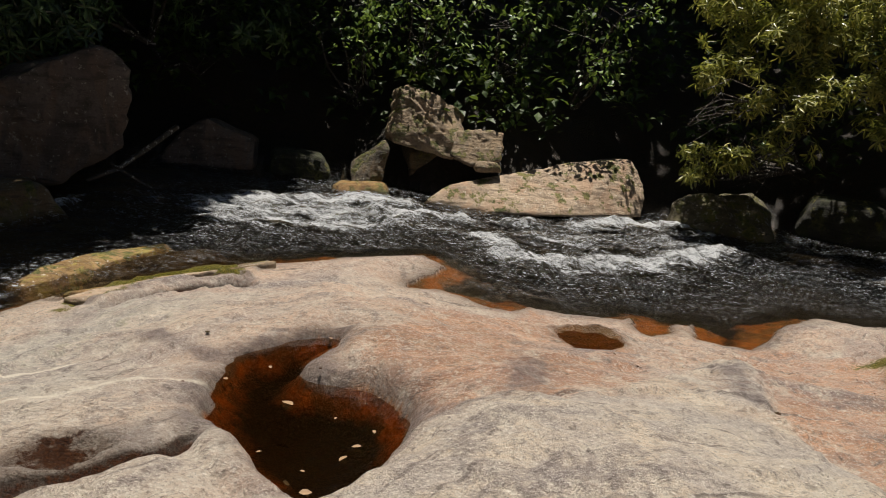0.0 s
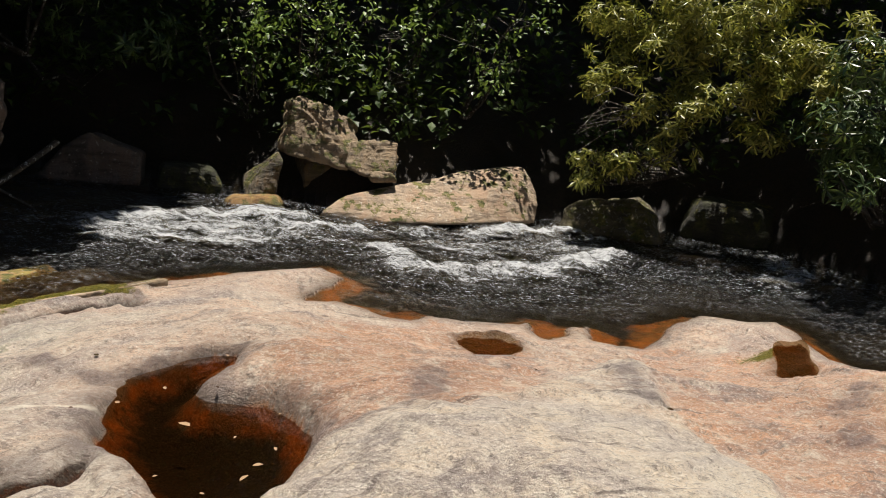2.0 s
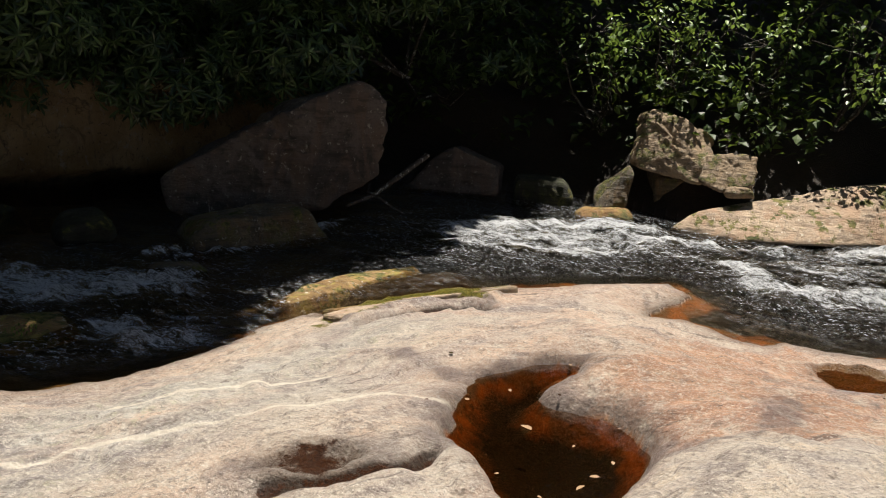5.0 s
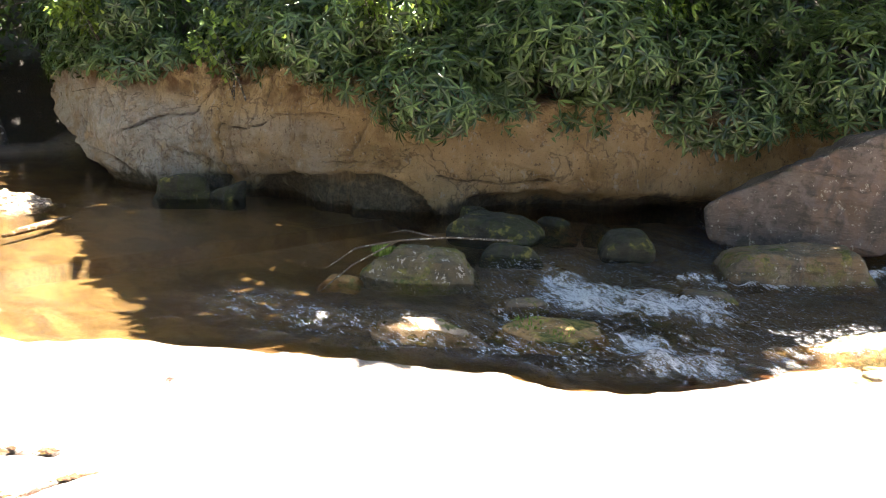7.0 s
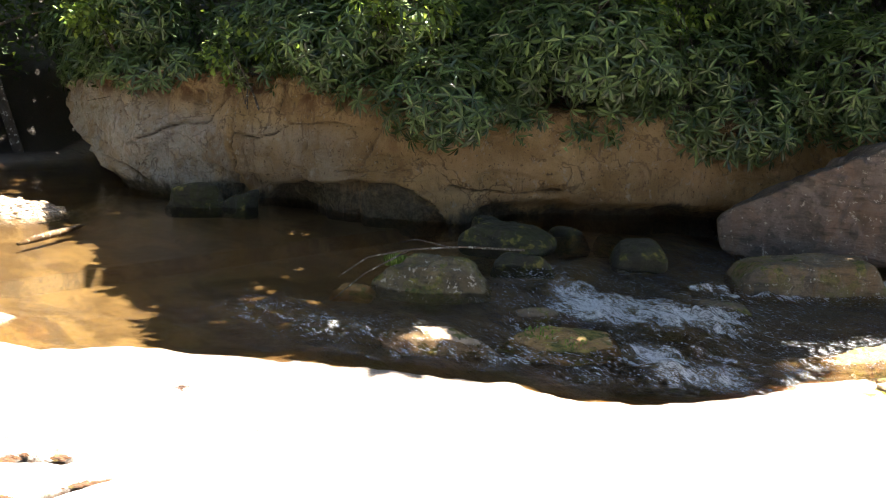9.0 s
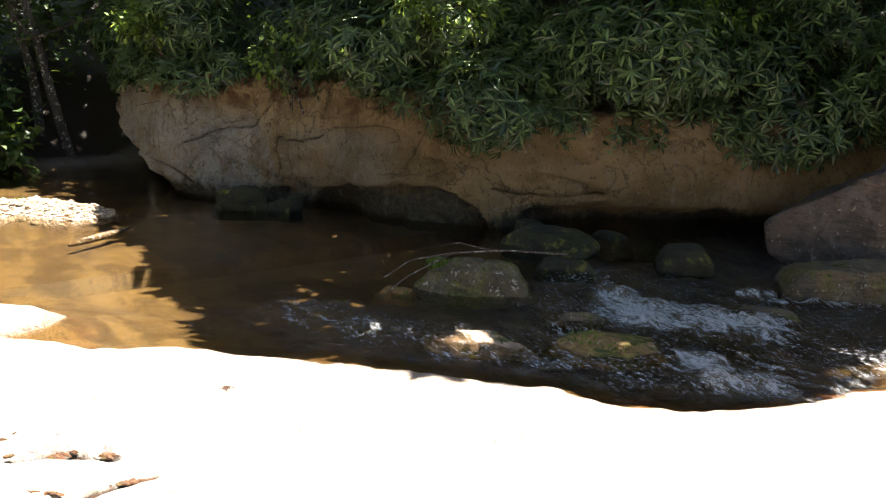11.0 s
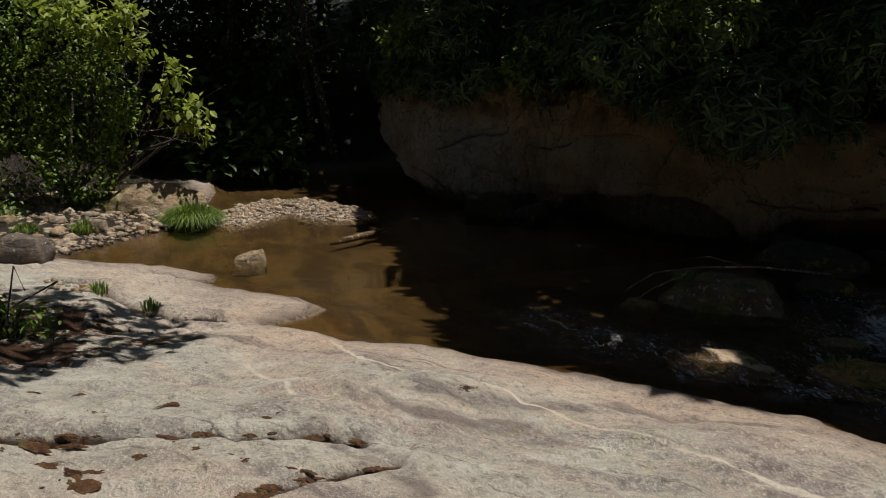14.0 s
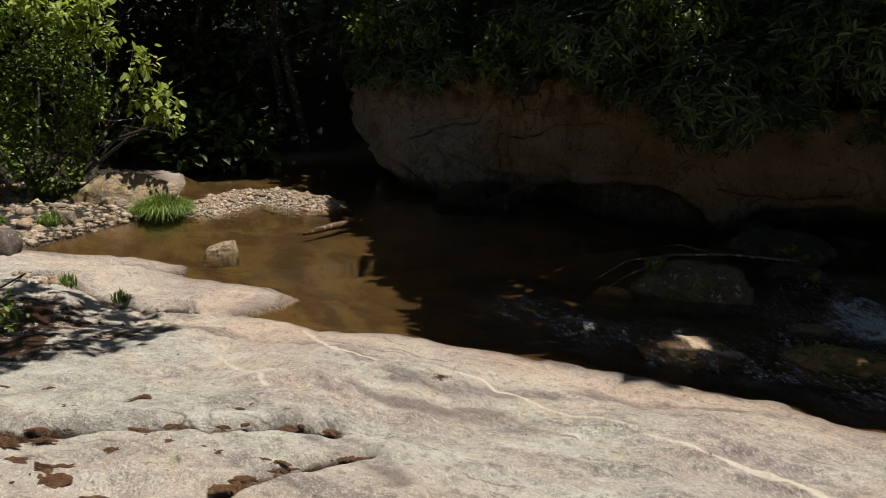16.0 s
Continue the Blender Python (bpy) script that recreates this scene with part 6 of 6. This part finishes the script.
# ---- fallen leaves, moss pads and litter on the slab ----
def fallen_leaf(label, x, y, z, size, turn, seed):
    rnd = np.random.default_rng(seed)
    me = leaves("fallen_leaf", np.array([(-size / 2, 0, 0.004)]), np.array([(1.0, 0, 0.05)]), size, DRY, "oval", rnd, 0.12)
    ob = new("fallen_leaf", me)
    ob.matrix_world = pose(x, y, z, 0, 0, turn)
    return tagged(ob, label, "leaf", "fallen leaves")


level = POTHOLES[0][1]
for k, (x, y, s) in enumerate(((-0.97, 3.74, 0.05), (-0.94, 3.66, 0.06), (-0.93, 3.6, 0.04), (-0.63, 4.07, 0.1), (-0.24, 3.67, 0.06), (-0.29, 3.55, 0.07), (-0.17, 3.83, 0.04), (-0.5, 3.3, 0.05), (-0.41, 3.24, 0.07), (-0.17, 4.22, 0.04), (-0.53, 5.01, 0.05), (-1.0, 4.3, 0.04), (-0.67, 3.55, 0.03), (-0.37, 3.94, 0.03), (-0.8, 4.5, 0.04), (-0.45, 3.41, 0.03))):
    fallen_leaf("curled dry leaf floating on the puddle", x, y, max(level, float(height([x], [y])[0])) + 0.006, s * 0.85, 47 * k, 540 + k)


def moss_pad(label, x, y, w, seed):
    """A ragged low cushion that follows the rock under it."""
    rnd = np.random.default_rng(seed)
    sides, rings = 40, 8
    a = np.linspace(0, 2 * math.pi, sides, endpoint=False)
    edge = 1 + 0.9 * fbm(2 * np.cos(a) + seed, 2 * np.sin(a), 0.9, 9, 3)
    r = np.linspace(0, 1, rings + 1)[1:, None] * np.clip(edge, 0.25, 2)[None] * w / 2
    turn, thin = 1.1 + rnd.normal(0, 0.35), rnd.uniform(0.45, 0.8)
    u, v = r * np.cos(a), r * np.sin(a) * thin
    X, Y = (u * math.cos(turn) - v * math.sin(turn)).ravel(), (u * math.sin(turn) + v * math.cos(turn)).ravel()
    k = np.repeat(np.linspace(0, 1, rings + 1)[1:], sides)
    tall = 0.008 + 0.06 * w
    Z = height(x + X, y + Y) + tall * np.sqrt(np.clip(1 - k ** 2, 0, 1)) * (0.8 + 0.9 * fbm(X + x, Y + y, 0.05, 7, 2)) - 0.004
    z0 = float(height([x], [y])[0])
    verts = np.concatenate([[(0, 0, tall)], np.stack([X, Y, Z - z0], 1)])
    i = np.arange(sides)
    n1 = (i + 1) % sides
    tris = [np.stack([0 * i, 1 + i, 1 + n1], 1)]
    for q in range(rings - 1):
        b, t = 1 + q * sides, 1 + (q + 1) * sides
        tris += [np.stack([b + i, t + i, t + n1], 1), np.stack([b + i, t + n1, b + n1], 1)]
    ob = new("moss_pad", tri_mesh("moss_pad", verts, np.concatenate(tris), MOSSPAD, True))
    ob.location = (x, y, z0)
    return tagged(ob, label, "moss", "moss pads on the slab")


for k, (x, y, w) in enumerate(((-5.86, 0.02, 0.42), (-5.25, -0.12, 0.14), (-4.35, -0.52, 0.16), (-4.2, -0.45, 0.07), (-3.72, -0.05, 0.12), (-3.8, 0.6, 0.1), (-3.55, -0.3, 0.2), (-3.9, 0.42, 0.06), (-4.0, 0.66, 0.06), (-3.6, 0.35, 0.16), (-3.42, 0.62, 0.09),
                               (-4.75, -0.35, 0.12), (-4.9, -0.6, 0.1), (-3.3, -0.15, 0.18), (-4.05, 1.2, 0.05), (-4.55, 1.72, 0.07), (-5.1, 0.3, 0.06), (-3.7, 0.75, 0.08), (-5.6, -0.5, 0.24), (-3.85, 0.2, 0.09), (-4.0, -0.5, 0.22), (-3.98, -0.35, 0.16), (-3.73, -0.43, 0.24), (-3.64, -0.25, 0.12), (-3.24, 0.4, 0.2), (-3.44, 1.0, 0.1), (-3.5, 0.75, 0.12), (-4.41, -0.3, 0.2), (-5.4, -0.3, 0.3), (-5.5, -0.62, 0.3), (-5.2, -0.75, 0.24), (-5.75, -0.35, 0.2), (-4.6, 0.05, 0.06), (-4.25, 0.5, 0.06), (-4.1, 0.95, 0.05))):
    moss_pad("brown dried moss pad on bare rock", x, y, w * 0.72, 560 + k)

more = random.Random(31)
for k in range(46):
    line = CRACKS[k % 2]
    i = more.randrange(len(line) - 1)
    t, off = more.random(), more.gauss(0, 0.05 if k % 3 else 0.35)
    x, y = line[i][0] + t * (line[i + 1][0] - line[i][0]) + off, line[i][1] + t * (line[i + 1][1] - line[i][1]) + 0.4 * off
    moss_pad("small brown moss cushion on bare rock", x, y, more.uniform(0.03, 0.11), 640 + k)


def crumbs(name, label, xs, ys, count, seed, size, material):
    rnd = np.random.default_rng(seed)
    d, tris = sphere(1)
    p = np.stack([rnd.uniform(*xs, count), rnd.uniform(*ys, count)], 1)
    p = p[(signed(p[:, 0], p[:, 1], LAND) > 0.25) & (fbm(p[:, 0], p[:, 1], 0.9, 44, 2) > -0.1)]
    z = height(p[:, 0], p[:, 1])
    verts = [d * (size * math.exp(rnd.normal(0, 0.5)) * np.array((1.0, rnd.uniform(0.4, 0.8), 0.3))) @ np.array(Matrix.Rotation(rnd.uniform(0, 6.28), 3, "Z")) + (x, y, h + 0.002) for (x, y), h in zip(p, z)]
    faces = [tris + k * len(d) for k in range(len(p))]
    return tagged(new(name, tri_mesh(name, np.concatenate(verts), np.concatenate(faces), material, True)), label, "litter", kind="stuff")


crumbs("litter", "dark crumbs of moss and leaf litter on the slab", (-7.5, -2.4), (-1.2, 3.4), 420, 800, 0.013, MOSSPAD)
crumbs("litter", "dry leaf fragments and grit scattered over the slab", (-2.6, 4.5), (2.6, 6.5), 200, 801, 0.007, MOSSPAD)

# dead twigs at the edge of the sunlit rhododendron
dead = empty("dead_branch", (4.4, 12.2, 1.3), "bare grey dead twigs sticking out of the shrub", "branch")
rnd2 = np.random.default_rng(77)
for k in range(9):
    a = np.array((0.0, 0.0, 0.0)) + rnd2.normal(0, 0.08, 3)
    b = a + (-0.45 - 0.25 * rnd2.uniform(), -0.25, 0.15 * rnd2.normal())
    c = b + (-0.3 - 0.2 * rnd2.uniform(), -0.1, 0.22 * rnd2.normal() - 0.1)
    part("twig", tubes("twig", [([a, (a + b) / 2 + rnd2.normal(0, 0.05, 3), b, c], [0.012, 0.01, 0.007, 0.003])] + [([b, b + (-0.15, -0.05, 0.18 * rnd2.normal())], [0.005, 0.002])], BARK, 5), dead)
